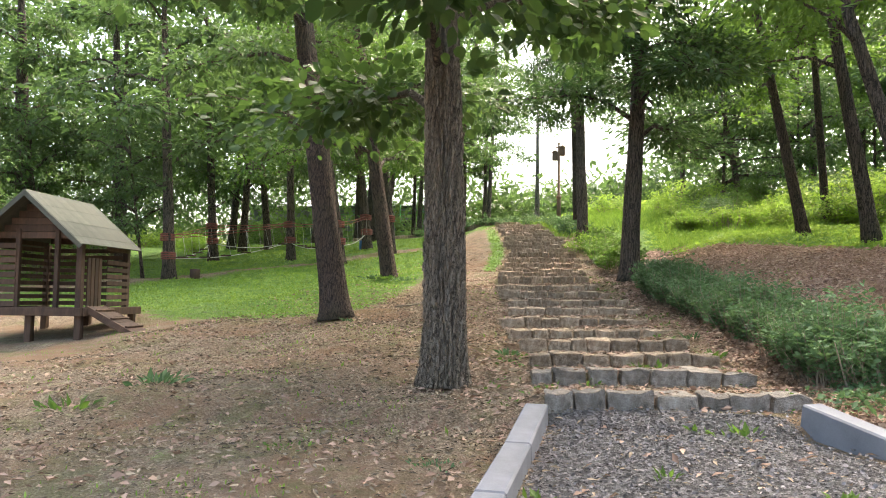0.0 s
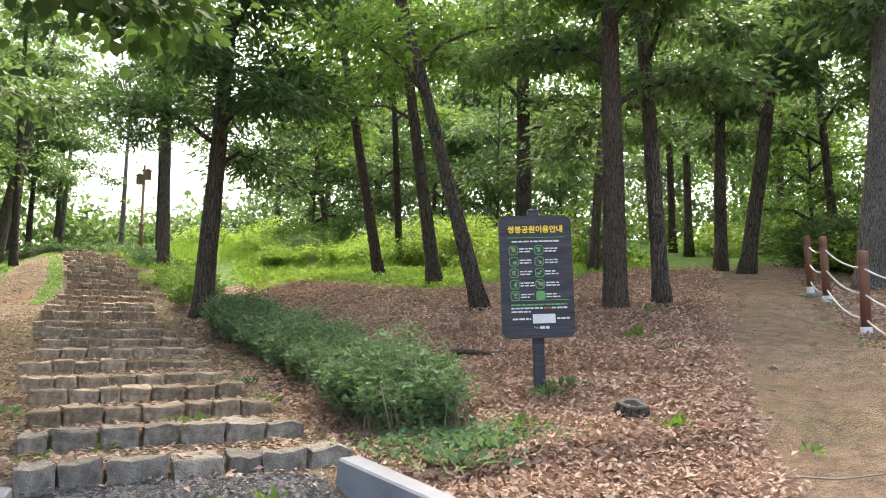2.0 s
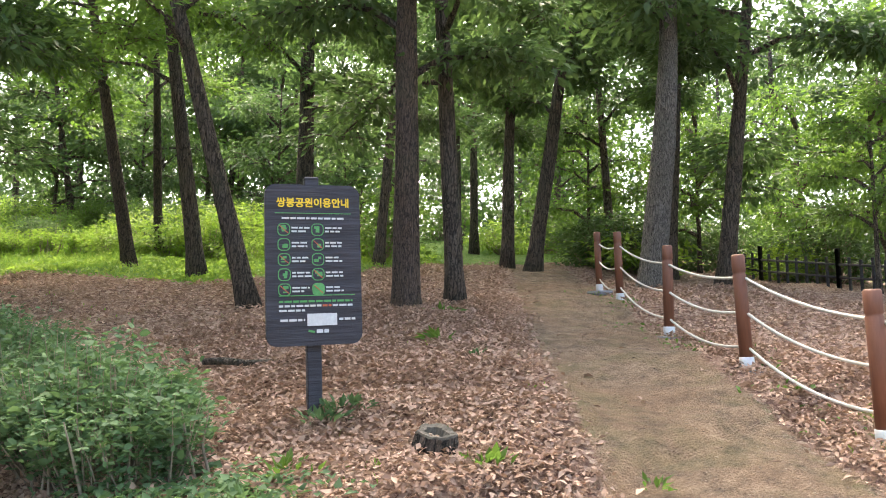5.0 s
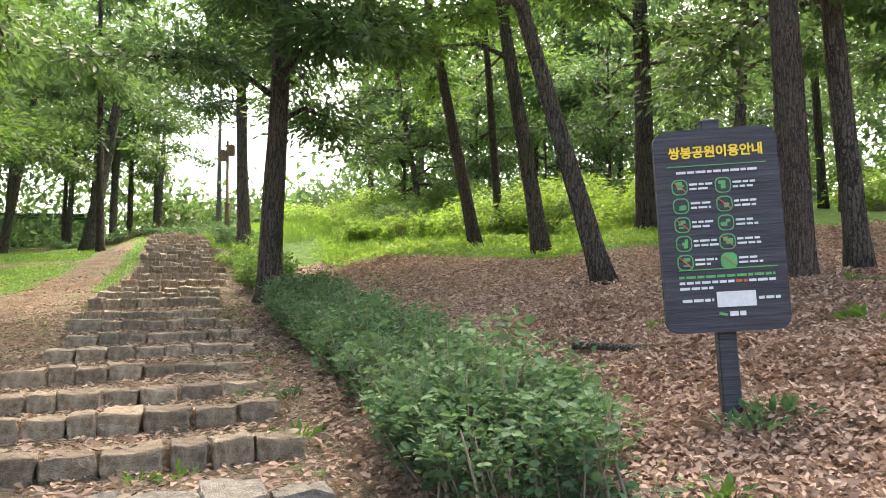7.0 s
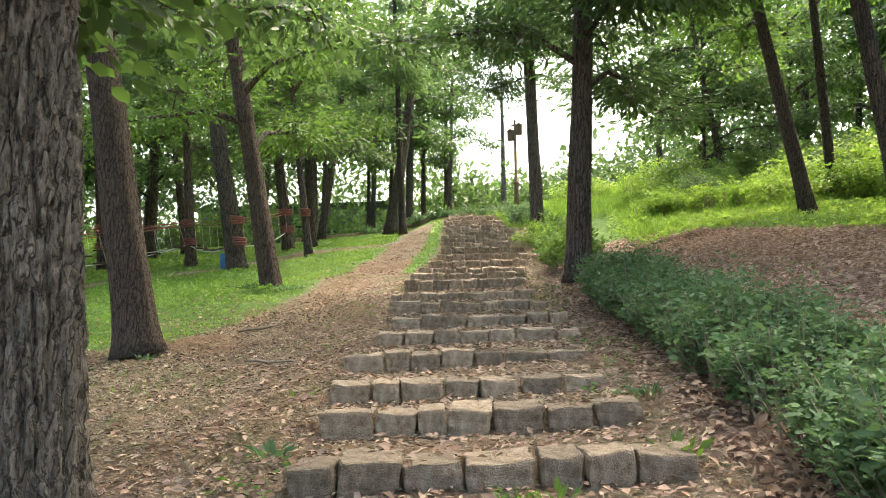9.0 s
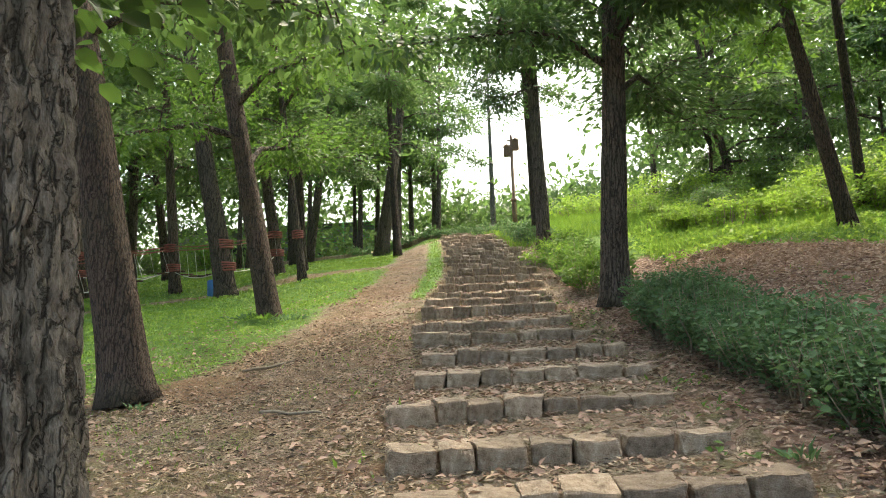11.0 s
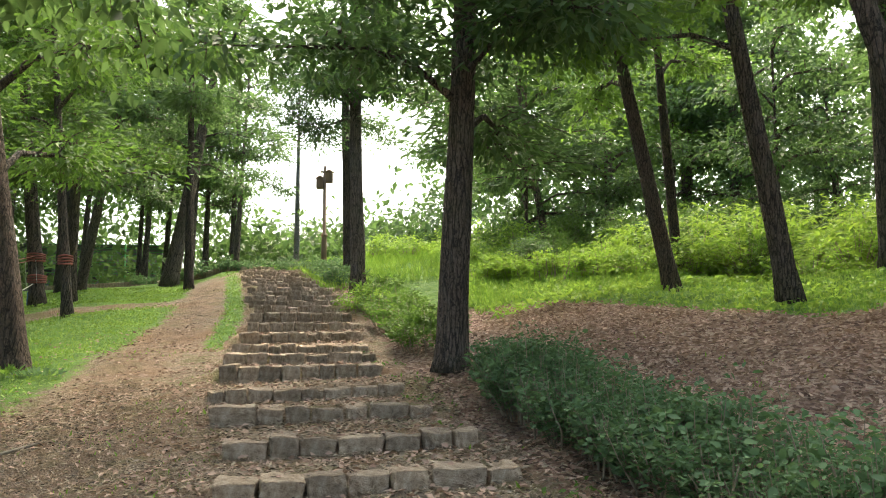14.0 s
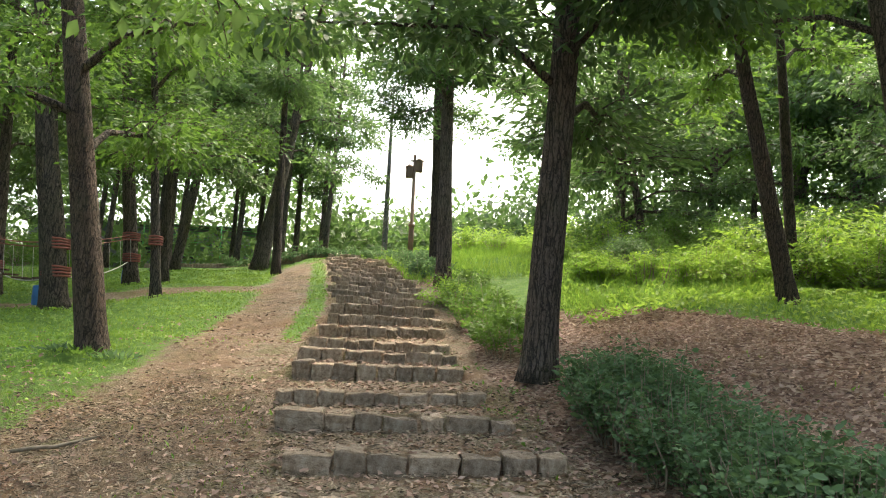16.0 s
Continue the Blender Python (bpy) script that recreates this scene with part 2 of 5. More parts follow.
M_GREEN = surface("sign_green", [(0.3, (0.07, 0.28, 0.09)), (0.7, (0.13, 0.42, 0.14))], 20, 0.6, 0, vary=0)
M_ORANGE = surface("sign_red", [(0.3, (0.5, 0.10, 0.05)), (0.7, (0.6, 0.15, 0.07))], 20, 0.6, 0, vary=0)
M_CUT = surface("cut_wood", [(0.3, (0.04, 0.034, 0.026)), (0.7, (0.115, 0.1, 0.08))], 9, 0.9, 0.6, 0.01, stretch=(1, 5, 1), vary=0)
M_STICK = surface("stems", [(0.3, (0.14, 0.11, 0.08)), (0.7, (0.30, 0.25, 0.19))], 12, 0.9, 0.2, 0.004, vary=0.2)
M_DEBRIS = leaf_material("dry_scraps", (0.02, 0.014, 0.01), (0.46, 0.36, 0.25), (0.3, 0.2, 0.12), 0.8, 0.1)
M_GRAVEL = leaf_material("gravel_chips", (0.065, 0.06, 0.062), (0.27, 0.25, 0.255), (0.2, 0.2, 0.2), 0.85, 0.02)

# ---- small builders ----
rng = np.random.default_rng(7)


def leaf_mesh(name, c, axis, normal, length, width, material, ovate=False):
    """Many leaves in one mesh: four corners each, folded along the rib and drooping at the tip."""
    n = len(c)
    axis = axis / np.linalg.norm(axis, axis=1, keepdims=True)
    side = np.cross(axis, normal)
    side /= np.linalg.norm(side, axis=1, keepdims=True) + 1e-9
    up = np.cross(side, axis)
    L, W = length[:, None], width[:, None]
    if ovate:
        v = np.empty((n, 6, 3), np.float32)
        for j, (s, w, h) in enumerate(((0, 0, 0), (0.28, 0.42, 0.10), (0.68, 0.44, 0.08), (1.0, 0, -0.12), (0.68, -0.44, 0.08), (0.28, -0.42, 0.10))):
            v[:, j] = c + axis * L * s + side * W * w + up * W * h
        k, fan = 6, [0, 1, 2, 0, 2, 3, 0, 3, 4, 0, 4, 5]
    else:
        v, k, fan = np.empty((n, 4, 3), np.float32), 4, [0, 1, 2, 0, 2, 3]
        v[:, 0] = c
        v[:, 1] = c + axis * L * 0.45 + side * W * 0.5 + up * W * 0.18
        v[:, 2] = c + axis * L - up * L * 0.10
        v[:, 3] = c + axis * L * 0.45 - side * W * 0.5 + up * W * 0.18
    me = bpy.data.meshes.new(name)
    me.vertices.add(k * n)
    me.vertices.foreach_set("co", v.ravel())
    tri = (np.arange(n)[:, None] * k + np.array(fan)[None]).ravel().astype(np.int32)
    me.loops.add(len(tri))
    me.loops.foreach_set("vertex_index", tri)
    me.polygons.add(len(tri) // 3)
    me.polygons.foreach_set("loop_start", np.arange(len(tri) // 3, dtype=np.int32) * 3)
    me.update()
    me.validate()
    me.materials.append(material)
    return me


def unit(n):
    v = rng.normal(size=(n, 3))
    return v / np.linalg.norm(v, axis=1, keepdims=True)


def tube(bm, pts, radii, sides=8, wobble=0.0, ridge=0, seed=0, caps=True):
    """A round bar along pts with a radius for each; ridge gives bark-like ribs."""
    pts = [Vector(p) for p in pts]
    rings = []
    side = Vector((1, 0, 0))
    for i, p in enumerate(pts):
        d = (pts[min(i + 1, len(pts) - 1)] - pts[max(i - 1, 0)]).normalized()
        side = (side - d * side.dot(d)).normalized()
        if side.length < 0.1:
            side = d.orthogonal().normalized()
        other = d.cross(side)
        ring = []
        for k in range(sides):
            a = 2 * math.pi * k / sides
            r = radii[i]
            if wobble:
                q = Vector((math.cos(a) * 1.4 + seed * 3.1, math.sin(a) * 1.4, p.z * 0.5))
                r *= 1 + wobble * noise.noise(q)
            if ridge:
                if sides > 40:
                    q = Vector((math.cos(a) * 5.6, math.sin(a) * 5.6, p.z * 1.5 + seed)) + 0.35 * noise.noise_vector(Vector((math.cos(a) * 3, math.sin(a) * 3, p.z * 6)))
                    split = Vector((math.cos(a) * 4.2 + 9, math.sin(a) * 4.2, p.z * 9))
                    r *= 1.07 - 0.23 * max(0.0, 1 - 3.4 * abs(noise.noise(q))) - 0.11 * max(0.0, 1 - 4.5 * abs(noise.noise(split))) + 0.035 * noise.noise(q * 4)
                else:
                    r *= 1 + 0.05 * math.sin(a * ridge + 2.5 * noise.noise(Vector((a, p.z * 0.8, seed))) + seed)
            ring.append(bm.verts.new(p + (side * math.cos(a) + other * math.sin(a)) * r))
        rings.append(ring)
    for a, b in zip(rings, rings[1:]):
        for k in range(sides):
            bm.faces.new((a[k], a[(k + 1) % sides], b[(k + 1) % sides], b[k])).smooth = True
    if caps:
        bm.faces.new(rings[-1])
        bm.faces.new(rings[0][::-1])


def box(bm, size, m=Matrix(), bevel=0.0):
    made = bmesh.ops.create_cube(bm, size=1.0, matrix=m @ Matrix.Diagonal((*size, 1)))
    if bevel:
        es = {e for v in made["verts"] for e in v.link_edges}
        bmesh.ops.bevel(bm, geom=list(es), offset=bevel, segments=1, affect="EDGES", clamp_overlap=True)


def done(bm, name, material):
    me = bpy.data.meshes.new(name)
    bm.normal_update()
    bm.to_mesh(me)
    bm.free()
    me.materials.append(material)
    return me


def part(name, bm, material, parent, label=""):
    ob = new(name, done(bm, name, material))
    ob.parent = parent
    if label:
        ob["label"] = label
    return ob


def part_mesh(name, me, parent, m=None):
    ob = new(name, me)
    ob.parent = parent
    if m is not None:
        ob.matrix_basis = m
    return ob


def thing(name, m, label, category, group="", kind=""):
    ob = new(name)
    ob.matrix_basis = m
    ob.empty_display_size = 0.1
    return tagged(ob, label, category, group, kind)


# ---- the lie of the land ----
PROFILE_Y = [-60, 0, 3, 6.1, 6.25, 7.7, 8.9, 10, 11, 12.6, 13.7, 15, 16, 17, 19, 21.2, 25, 28, 33, 39, 45, 60, 90, 300]
PROFILE_Z = [-0.8, 0, 0.2, 0.57, 0.695, 0.79, 0.88, 0.98, 1.095, 1.26, 1.39, 1.575, 1.74, 1.925, 2.215, 2.53, 3.3, 3.9, 4.75, 5.4, 5.9, 6.6, 7.2, 8]
AXIS_Y = [0, 6.4, 8.7, 11, 14, 17.2, 20, 23, 28, 33, 45]
AXIS_X = [0.6, 0.46, 0.08, -0.55, -0.95, -1.7, -2.0, -2.25, -3.2, -4.25, -8]
SIDE_U = [-60, -20, -10, -4.5, -1.3, 1.2, 3.4, 6, 7, 8.4, 10, 13, 16, 25, 60]
SIDE_Z = [-0.2, -0.5, -0.4, -0.14, 0, 0, 0.27, 0.72, 0.87, 0.96, 1.12, 1.35, 1.45, 1.7, 2.2]


def stair_top(y):
    return np.interp(y, PROFILE_Y, PROFILE_Z)


def across(x, y):
    return x - np.interp(y, AXIS_Y, AXIS_X)


# left end and right end of the front top edge of every row of stones
STEPS = [((-0.60, 6.26), (1.52, 6.56)), ((-0.85, 7.38), (1.30, 7.72)), ((-0.98, 8.37), (1.15, 8.92)), ((-1.22, 9.45), (0.89, 9.96)),
         ((-1.50, 10.32), (0.66, 10.90)), ((-1.80, 11.44), (0.47, 12.12)), ((-1.88, 12.77), (0.37, 13.22)), ((-2.05, 13.92), (0.20, 14.28)),
         ((-2.43, 15.05), (-0.15, 15.36)), ((-2.62, 15.86), (-0.40, 16.28)), ((-2.77, 17.2), (-0.67, 17.34)), ((-2.92, 18.17), (-0.76, 18.3)),
         ((-2.96, 19.0), (-0.85, 19.18)), ((-3.05, 20.27), (-0.98, 20.85)), ((-3.17, 21.6), (-1.06, 21.86)), ((-3.32, 22.7), (-1.26, 22.98))]
for k in range(13):
    yy = 23.8 + 0.8 * k
    xx = float(np.interp(yy, AXIS_Y, AXIS_X))
    STEPS.append(((xx - 1.0 - 0.1 * (k % 3), yy - 0.05), (xx + 0.95 + 0.1 * ((k * 2) % 3), yy + 0.1)))


def smooth01(v):
    v = np.clip(v, 0, 1)
    return v * v * (3 - 2 * v)


def land(x, y):
    x, y = np.asarray(x, float), np.asarray(y, float)
    u = across(x, y)
    z = stair_top(y) - 0.13 * np.clip((y - 2) / 4, 0, 1) + np.interp(u, SIDE_U, SIDE_Z) * np.clip((y + 1) / 11, 0, 1)
    z = z - 0.5 * np.clip((y - 22) / 10, 0, 1) * np.clip((-u - 1.2) / 2, 0, 1)
    # earth treads between the rows of stones
    tread = z.copy()
    for i, ((xl, yl), (xr, yr)) in enumerate(STEPS):
        w = np.clip((x - xl) / (xr - xl), -0.2, 1.2)
        front = yl + (yr - yl) * w
        top = stair_top(front)
        nxt = STEPS[i + 1] if i + 1 < len(STEPS) else ((xl, yl + 0.8), (xr, yr + 0.8))
        w2 = np.clip((x - nxt[0][0]) / (nxt[1][0] - nxt[0][0]), -0.2, 1.2)
        back = nxt[0][1] + (nxt[1][1] - nxt[0][1]) * w2
        inside = (y > front + 0.1) & (y <= back + 0.1)
        s = np.clip((y - front) / np.maximum(back - front, 0.1), 0, 1)
        low = np.minimum(stair_top(back) - 0.165, top + 0.02)
        tread = np.where(inside, (top - 0.025) * (1 - s) + low * s, tread)
    on = 1 - smooth01((np.abs(u + 0.05) - 1.0) / 0.25)
    return z * (1 - on) + tread * on


def at(x, y, lift=0.0):
    return Vector((x, y, float(land(x, y)) + lift))


def grow(a, b, fine, coarse, lo, hi):
    """Coordinates from lo to hi: fine between a and b, growing coarser outside."""
    mid = list(np.arange(a, b + 1e-6, fine))
    out, step = [], fine
    v = b
    while v < hi:
        step = min(step * 1.25, coarse)
        v += step
        out.append(v)
    back, step, v = [], fine, a
    while v > lo:
        step = min(step * 1.25, coarse)
        v -= step
        back.append(v)
    return np.array(back[::-1] + mid + out)


TRAIL = [(3.4, 2.4), (4.2, 3.6), (5.4, 5.7), (8.0, 9.5), (11.8, 14.4), (14, 17.5), (17, 22)]


def near_line(x, y, line):
    best = np.full(np.shape(x), 1e9)
    for (ax, ay), (bx, by) in zip(line, line[1:]):
        dx, dy = bx - ax, by - ay
        s = np.clip(((x - ax) * dx + (y - ay) * dy) / (dx * dx + dy * dy), 0, 1)
        best = np.minimum(best, np.hypot(x - ax - s * dx, y - ay - s * dy))
    return best


def trail_share(x, y):
    u = across(x, y)
    side = np.exp(-((u + np.interp(y, [7, 14, 22, 30], [3.2, 2.4, 2.3, 2.2])) / 0.7) ** 2) * smooth01((y - 10) / 3) * smooth01((34 - y) / 3)
    return np.clip(np.maximum(1 - smooth01((near_line(x, y, TRAIL) - 0.35) / 0.75), 0.75 * side), 0, 1)


def zones(x, y):
    """Shares of grass, leaf litter and gravel."""
    u = across(x, y)
    trail = trail_share(x, y)
    edge_right = 20.3 - 0.9 * (x - 1.6) + 1.2 * np.sin(x * 0.8)
    grass_right = smooth01((y - np.maximum(edge_right, 15.5 + 0.35 * (x - 5))) / 1.5) * smooth01((u - 1.6) / 0.8)
    left_edge = np.interp(y, [10, 13, 17, 20, 24, 30], [-7, -3.9, -2.6, -2.5, -2.4, -2.3])
    grass_left = smooth01((left_edge + 0.2 - u) / 1.3) * smooth01((y - 12.2 + 0.2 * (x + 5)) / 1.5)
    bare = np.exp(-((y - np.interp(x, [-30, -20, -14, -9.8, -7, -4.8], [13, 17, 20.6, 25, 27, 27.8])) / np.interp(x, [-14, -7], [1.3, 1.0])) ** 2)
    worn_lawn = 0.5 + 0.5 * np.sin(x * 1.1 + 1.7 * np.sin(y * 0.9)) * np.sin(y * 1.3 + np.sin(x * 1.6))
    grass_left = grass_left * (1 - 0.9 * np.clip(bare, 0, 1)) * (1 - 0.45 * worn_lawn * smooth01((20 - y) / 5))
    strip = np.exp(-((u + 1.45) / 0.3) ** 2) * smooth01((y - 18) / 3)
    grass = np.clip(np.maximum.reduce([grass_right, grass_left, 0.8 * strip, smooth01((y - 33) / 4)]), 0, 1)
    grass = np.maximum(grass, 0.3 * smooth01((-1.5 - x) / 1.5) * (y < 12))
    litter = smooth01((u - 1.15) / 0.5) * (1 - 0.95 * trail) * smooth01((y - 1.5 + 0.3 * x) / 2)
    litter = np.maximum(litter, 0.42 * smooth01((u + 4.5) / 1.5) * (np.abs(u) > 1.1) * (y > 6))
    litter = np.maximum(litter, 0.36 * (np.abs(u) <= 1.1) * (y > 6.5))
    right_kerb = np.interp(y, [2, 5.1, 6.4], [4.2, 2.1, 1.35])
    gravel = smooth01((x + 0.7) / 0.2) * smooth01((right_kerb - x) / 0.25) * smooth01((6.5 - y) / 0.2) * 0.85
    return np.clip(grass, 0, 1), np.clip(litter * (1 - gravel), 0, 1), np.clip(gravel, 0, 1)


def uneven(x, y):
    """The height of the ground with its humps and hollows."""
    x, y = np.asarray(x, float), np.asarray(y, float)
    rough = np.zeros_like(x)
    for amp, f, ph in ((0.05, 0.9, 1.0), (0.03, 2.3, 4.0), (0.012, 6.1, 2.0)):
        rough += amp * np.sin(x * f + ph + 1.3 * np.sin(y * f * 0.7)) * np.sin(y * f * 1.1 + 2 * ph + np.sin(x * f * 0.6))
    on = (np.abs(across(x, y)) < 1.3) & (y > 5.8)
    return land(x, y) + np.where(on, 0.25 * rough, rough * np.clip(np.hypot(x, y) / 6, 0.3, 1.6))


def build_ground():
    xs, ys = grow(-7, 11, 0.12, 8, -260, 260), grow(2.5, 26, 0.1, 8, -120, 300)
    X, Y = np.meshgrid(xs, ys)
    Z = uneven(X, Y)
    nx, ny = len(xs), len(ys)
    v = np.stack([X, Y, Z], -1).reshape(-1, 3)
    i = (np.arange(ny - 1)[:, None] * nx + np.arange(nx - 1)[None]).ravel()
    f = np.stack([i, i + 1, i + nx + 1, i + nx], 1)
    me = bpy.data.meshes.new("ground")
    me.vertices.add(len(v))
    me.vertices.foreach_set("co", v.astype(np.float32).ravel())
    me.loops.add(4 * len(f))
    me.loops.foreach_set("vertex_index", f.astype(np.int32).ravel())
    me.polygons.add(len(f))
    me.polygons.foreach_set("loop_start", np.arange(len(f), dtype=np.int32) * 4)
    me.update()
    me.validate()
    me.shade_smooth()
    g, li, gr = zones(X.ravel(), Y.ravel())
    att = me.color_attributes.new("zone", "FLOAT_COLOR", "POINT")
    att.data.foreach_set("color", np.stack([g, li, gr, trail_share(X.ravel(), Y.ravel())], 1).astype(np.float32).ravel())
    me.materials.append(M_GROUND)
    tagged(new("ground", me), "brown earth with dry leaves, grass and a gravel path", "ground", kind="structure")


build_ground()

# ---- trees ----


def crown_kit(name, reach, low, high, clusters, per, leaf, material, seed, droop=0.15, flat=0.35, limbs=9, wide=0.5, ovate=False):
    """Limbs round an upright axis from low to high metres, and leaves in sprays along their outer halves. Returns two meshes."""
    global rng
    rng = np.random.default_rng(seed)
    bm = bmesh.new()
    C, A = [], []
    for k in range(limbs):
        h = low + (high - low) * (k + 0.3) / limbs
        a = k * 2.4 + rng.uniform(-0.4, 0.4)
        r = reach * (1 - 0.45 * k / limbs) * rng.uniform(0.75, 1.1)
        d = Vector((math.cos(a), math.sin(a), 0))
        rise = rng.uniform(0.1, 0.5) * r
        pts = [Vector((0, 0, h - 0.2))]
        for s in (0.25, 0.5, 0.75, 1.0):
            pts.append(Vector((0, 0, h)) + d * r * s + Vector((rng.uniform(-.12, .12) * r * s, rng.uniform(-.12, .12) * r * s, rise * s - droop * r * s * s)))
        tube(bm, pts, [0.06, 0.042, 0.03, 0.02, 0.006], 6, 0.2, seed=k, caps=False)
        for j in range(max(1, clusters // limbs)):
            s = rng.uniform(0.25, 1.05)
            i = min(3, int(s * 4))
            base = pts[i].lerp(pts[i + 1], min(1, s * 4 - i))
            side = Vector((-d.y, d.x, 0)) * rng.uniform(-0.42, 0.42) * r * (0.4 + s * 0.6)
            tip = base + side + Vector((0, 0, rng.uniform(-0.25, 0.35)))
            tube(bm, [base, base.lerp(tip, 0.5) + Vector((0, 0, 0.08)), tip], [0.018, 0.012, 0.004], 3, caps=False)
            n = per
            w = rng.uniform(0, 1, n)[:, None]
            c = np.array(base)[None] * (1 - w) + np.array(tip)[None] * w + rng.normal(size=(n, 3)) * np.array([0.34, 0.34, 0.34 * flat]) * (0.5 + 0.14 * reach)
            C.append(c)
            out = c - np.array(base)[None] + rng.normal(size=(n, 3)) * 0.25
            out[:, 2] -= 0.18
            A.append(out)
    C, A = np.concatenate(C), np.concatenate(A)
    n = len(C)
    N = rng.normal(size=(n, 3)) * 0.45 + np.array([0, 0, 1])
    L = leaf * rng.uniform(0.65, 1.25, n)
    return done(bm, "branchwork", M_BARK), leaf_mesh(name, C, A, N, L, L * wide * rng.uniform(0.8, 1.2, n), material, ovate)


KITS = {
    "wood": [crown_kit("crown", 3.1, 0, 6.5, 165, 52, 0.185, M_LEAF, s, droop=0.3) for s in (1, 2, 3)],
    "woodbright": [crown_kit("crown", 3.1, 0, 6.5, 150, 52, 0.17, M_LEAF_FRESH, s, droop=0.3) for s in (4, 5)],
    "oak": [crown_kit("crown", 4.1, 0, 5.0, 270, 42, 0.17, M_LEAF_OAK, 11, droop=0.22, limbs=11, wide=0.75, flat=0.45, ovate=True)],
    "chestnut": [crown_kit("crown", 3.5, 0, 5.5, 336, 62, 0.17, M_LEAF_CHESTNUT, 13, droop=0.4, limbs=14, wide=0.36, flat=0.4, ovate=True)],
    "feathery": [crown_kit("crown", 3.0, 0, 6.0, 220, 70, 0.115, M_LEAF_FEATHER, s, flat=0.22, droop=0.28, limbs=12) for s in (21, 22)],
    "far": [crown_kit("crown", 3.6, 0, 8.0, 115, 46, 0.26, M_LEAF, s, limbs=12, droop=0.35, flat=0.5) for s in (31, 32, 33)],
    "farbright": [crown_kit("crown", 3.2, 0, 6.0, 100, 44, 0.22, M_LEAF_FRESH, s, limbs=10, droop=0.3, flat=0.5) for s in (35, 36)],
    "low": [crown_kit("crown", 2.3, 0, 4.0, 95, 52, 0.155, M_LEAF, s, limbs=10, droop=0.3, flat=0.45) for s in (51, 52, 53)],
    "lowbright": [crown_kit("crown", 2.2, 0, 3.4, 95, 50, 0.145, M_LEAF_FRESH, s, limbs=10, droop=0.3, flat=0.4) for s in (55, 56)],
    "pine": [crown_kit("crown", 2.8, 0, 6.0, 100, 70, 0.22, M_LEAF_NEEDLE, 41, flat=0.18, wide=0.2)],
}


def tree(x, y, lean, radius, height=10.0, crown=3.2, kit="wood", pick=0, turn=0.0, size=1.0, bark=None, bend=0.0, sides=14, label="", group="trees of the wood"):
    """A tree at (x, y). lean: how far the stem goes sideways and up over its lower part."""
    top = thing("tree", pose(x, y, float(land(x, y)) - 0.05), label or "broadleaf tree with a dark furrowed trunk", "tree", group)
    d = Vector(lean).normalized() if not isinstance(lean, (int, float)) else Vector((lean, 0, 1)).normalized()
    steps = 260 if sides > 40 else 40 if sides > 14 else 14 if sides > 10 else 8
    pts, rad = [], []
    for i in range(steps + 1):
        s = i / steps
        h = s * s * 0.35 * height + s * 0.65 * height
        p = d * h + Vector((bend * math.sin(h * 0.55), bend * 0.5 * math.sin(h * 0.7 + 1), 0))
        flare = 1 + 0.3 * math.exp(-h / 0.2)
        pts.append(p)
        rad.append(radius * flare * (1 - 0.72 * h / height))
    bm = bmesh.new()
    tube(bm, pts, rad, sides, 0.16, 9 if sides > 10 else 0, seed=x * 1.7 + y)
    part("trunk", bm, bark or M_BARK, top)
    rot = Vector((0, 0, 1)).rotation_difference(d).to_matrix().to_4x4()
    m = Matrix.Translation(d * crown) @ rot @ pose(0, 0, 0, 0, 0, turn) @ Matrix.Scale(size, 4)
    limbs, leaves = KITS[kit][pick % len(KITS[kit])]
    part_mesh("branchwork", limbs, top, m)
    part_mesh("crown", leaves, top, m)
    return top


big = "large oak with deeply furrowed grey-brown bark beside the steps"
tree(-1.76, 7.5, (-0.025, 0, 1), 0.235, 9, 2.9, "oak", 0, 150, 1.05, M_BARK_OAK, bend=0.03, label=big, sides=150)
tree(-5.25, 13.3, (-0.52, -0.1, 4.0), 0.27, 11, 4.2, "wood", 0, 10, 1.0, M_BARK_RED, sides=20)
tree(-5.74, 18.25, (-0.61, -0.2, 4.5), 0.21, 11, 2.9, "feathery", 0, 70, 1.15, M_BARK_RED, sides=20)
tree(0.22, 17.15, (0.25, 0, 4.9), 0.215, 11, 3.3, "chestnut", 0, 50, 1.05, M_BARK, sides=20, label="tall dark tree at the end of the hedge beside the steps")
tree(-1.24, 26.6, (-0.1, 0, 6), 0.2, 12, 4.5, "chestnut", 0, 100, 0.85)
tree(-1.6, 30.2, (-0.17, 0, 6), 0.19, 12, 5.0, "wood", 0, 50, 0.75)
tree(4.62, 20.4, (-0.60, 0.1, 3.5), 0.155, 11, 4.0, "woodbright", 1, 80, 0.95, M_BARK_RED)
tree(5.45, 18.0, (-0.49, 0.1, 3.75), 0.175, 11, 4.0, "woodbright", 2, 120, 1.0)
tree(5.18, 13.95, (-0.77, 0.3, 3.2), 0.165, 10, 4.2, "woodbright", 0, 200, 0.9)
tree(5.74, 22.8, (-0.23, 0, 4.7), 0.125, 11, 4.5, "woodbright", 2, 15, 0.9, M_BARK_RED)
tree(6.66, 11.7, (0, 0, 1), 0.2, 11, 3.4, "wood", 1, 5, 1.0, M_BARK_RED, sides=20)
tree(7.85, 12.2, (-0.17, 0.1, 4.8), 0.155, 11, 3.6, "wood", 0, 95, 1.0)
tree(12.3, 12.1, (0.28, -0.28, 5.2), 0.25, 11, 4.6, "wood", 2, 45, 0.9, M_BARK_PALE, bend=0.12, sides=20, label="pale-barked tree behind the rope fence")
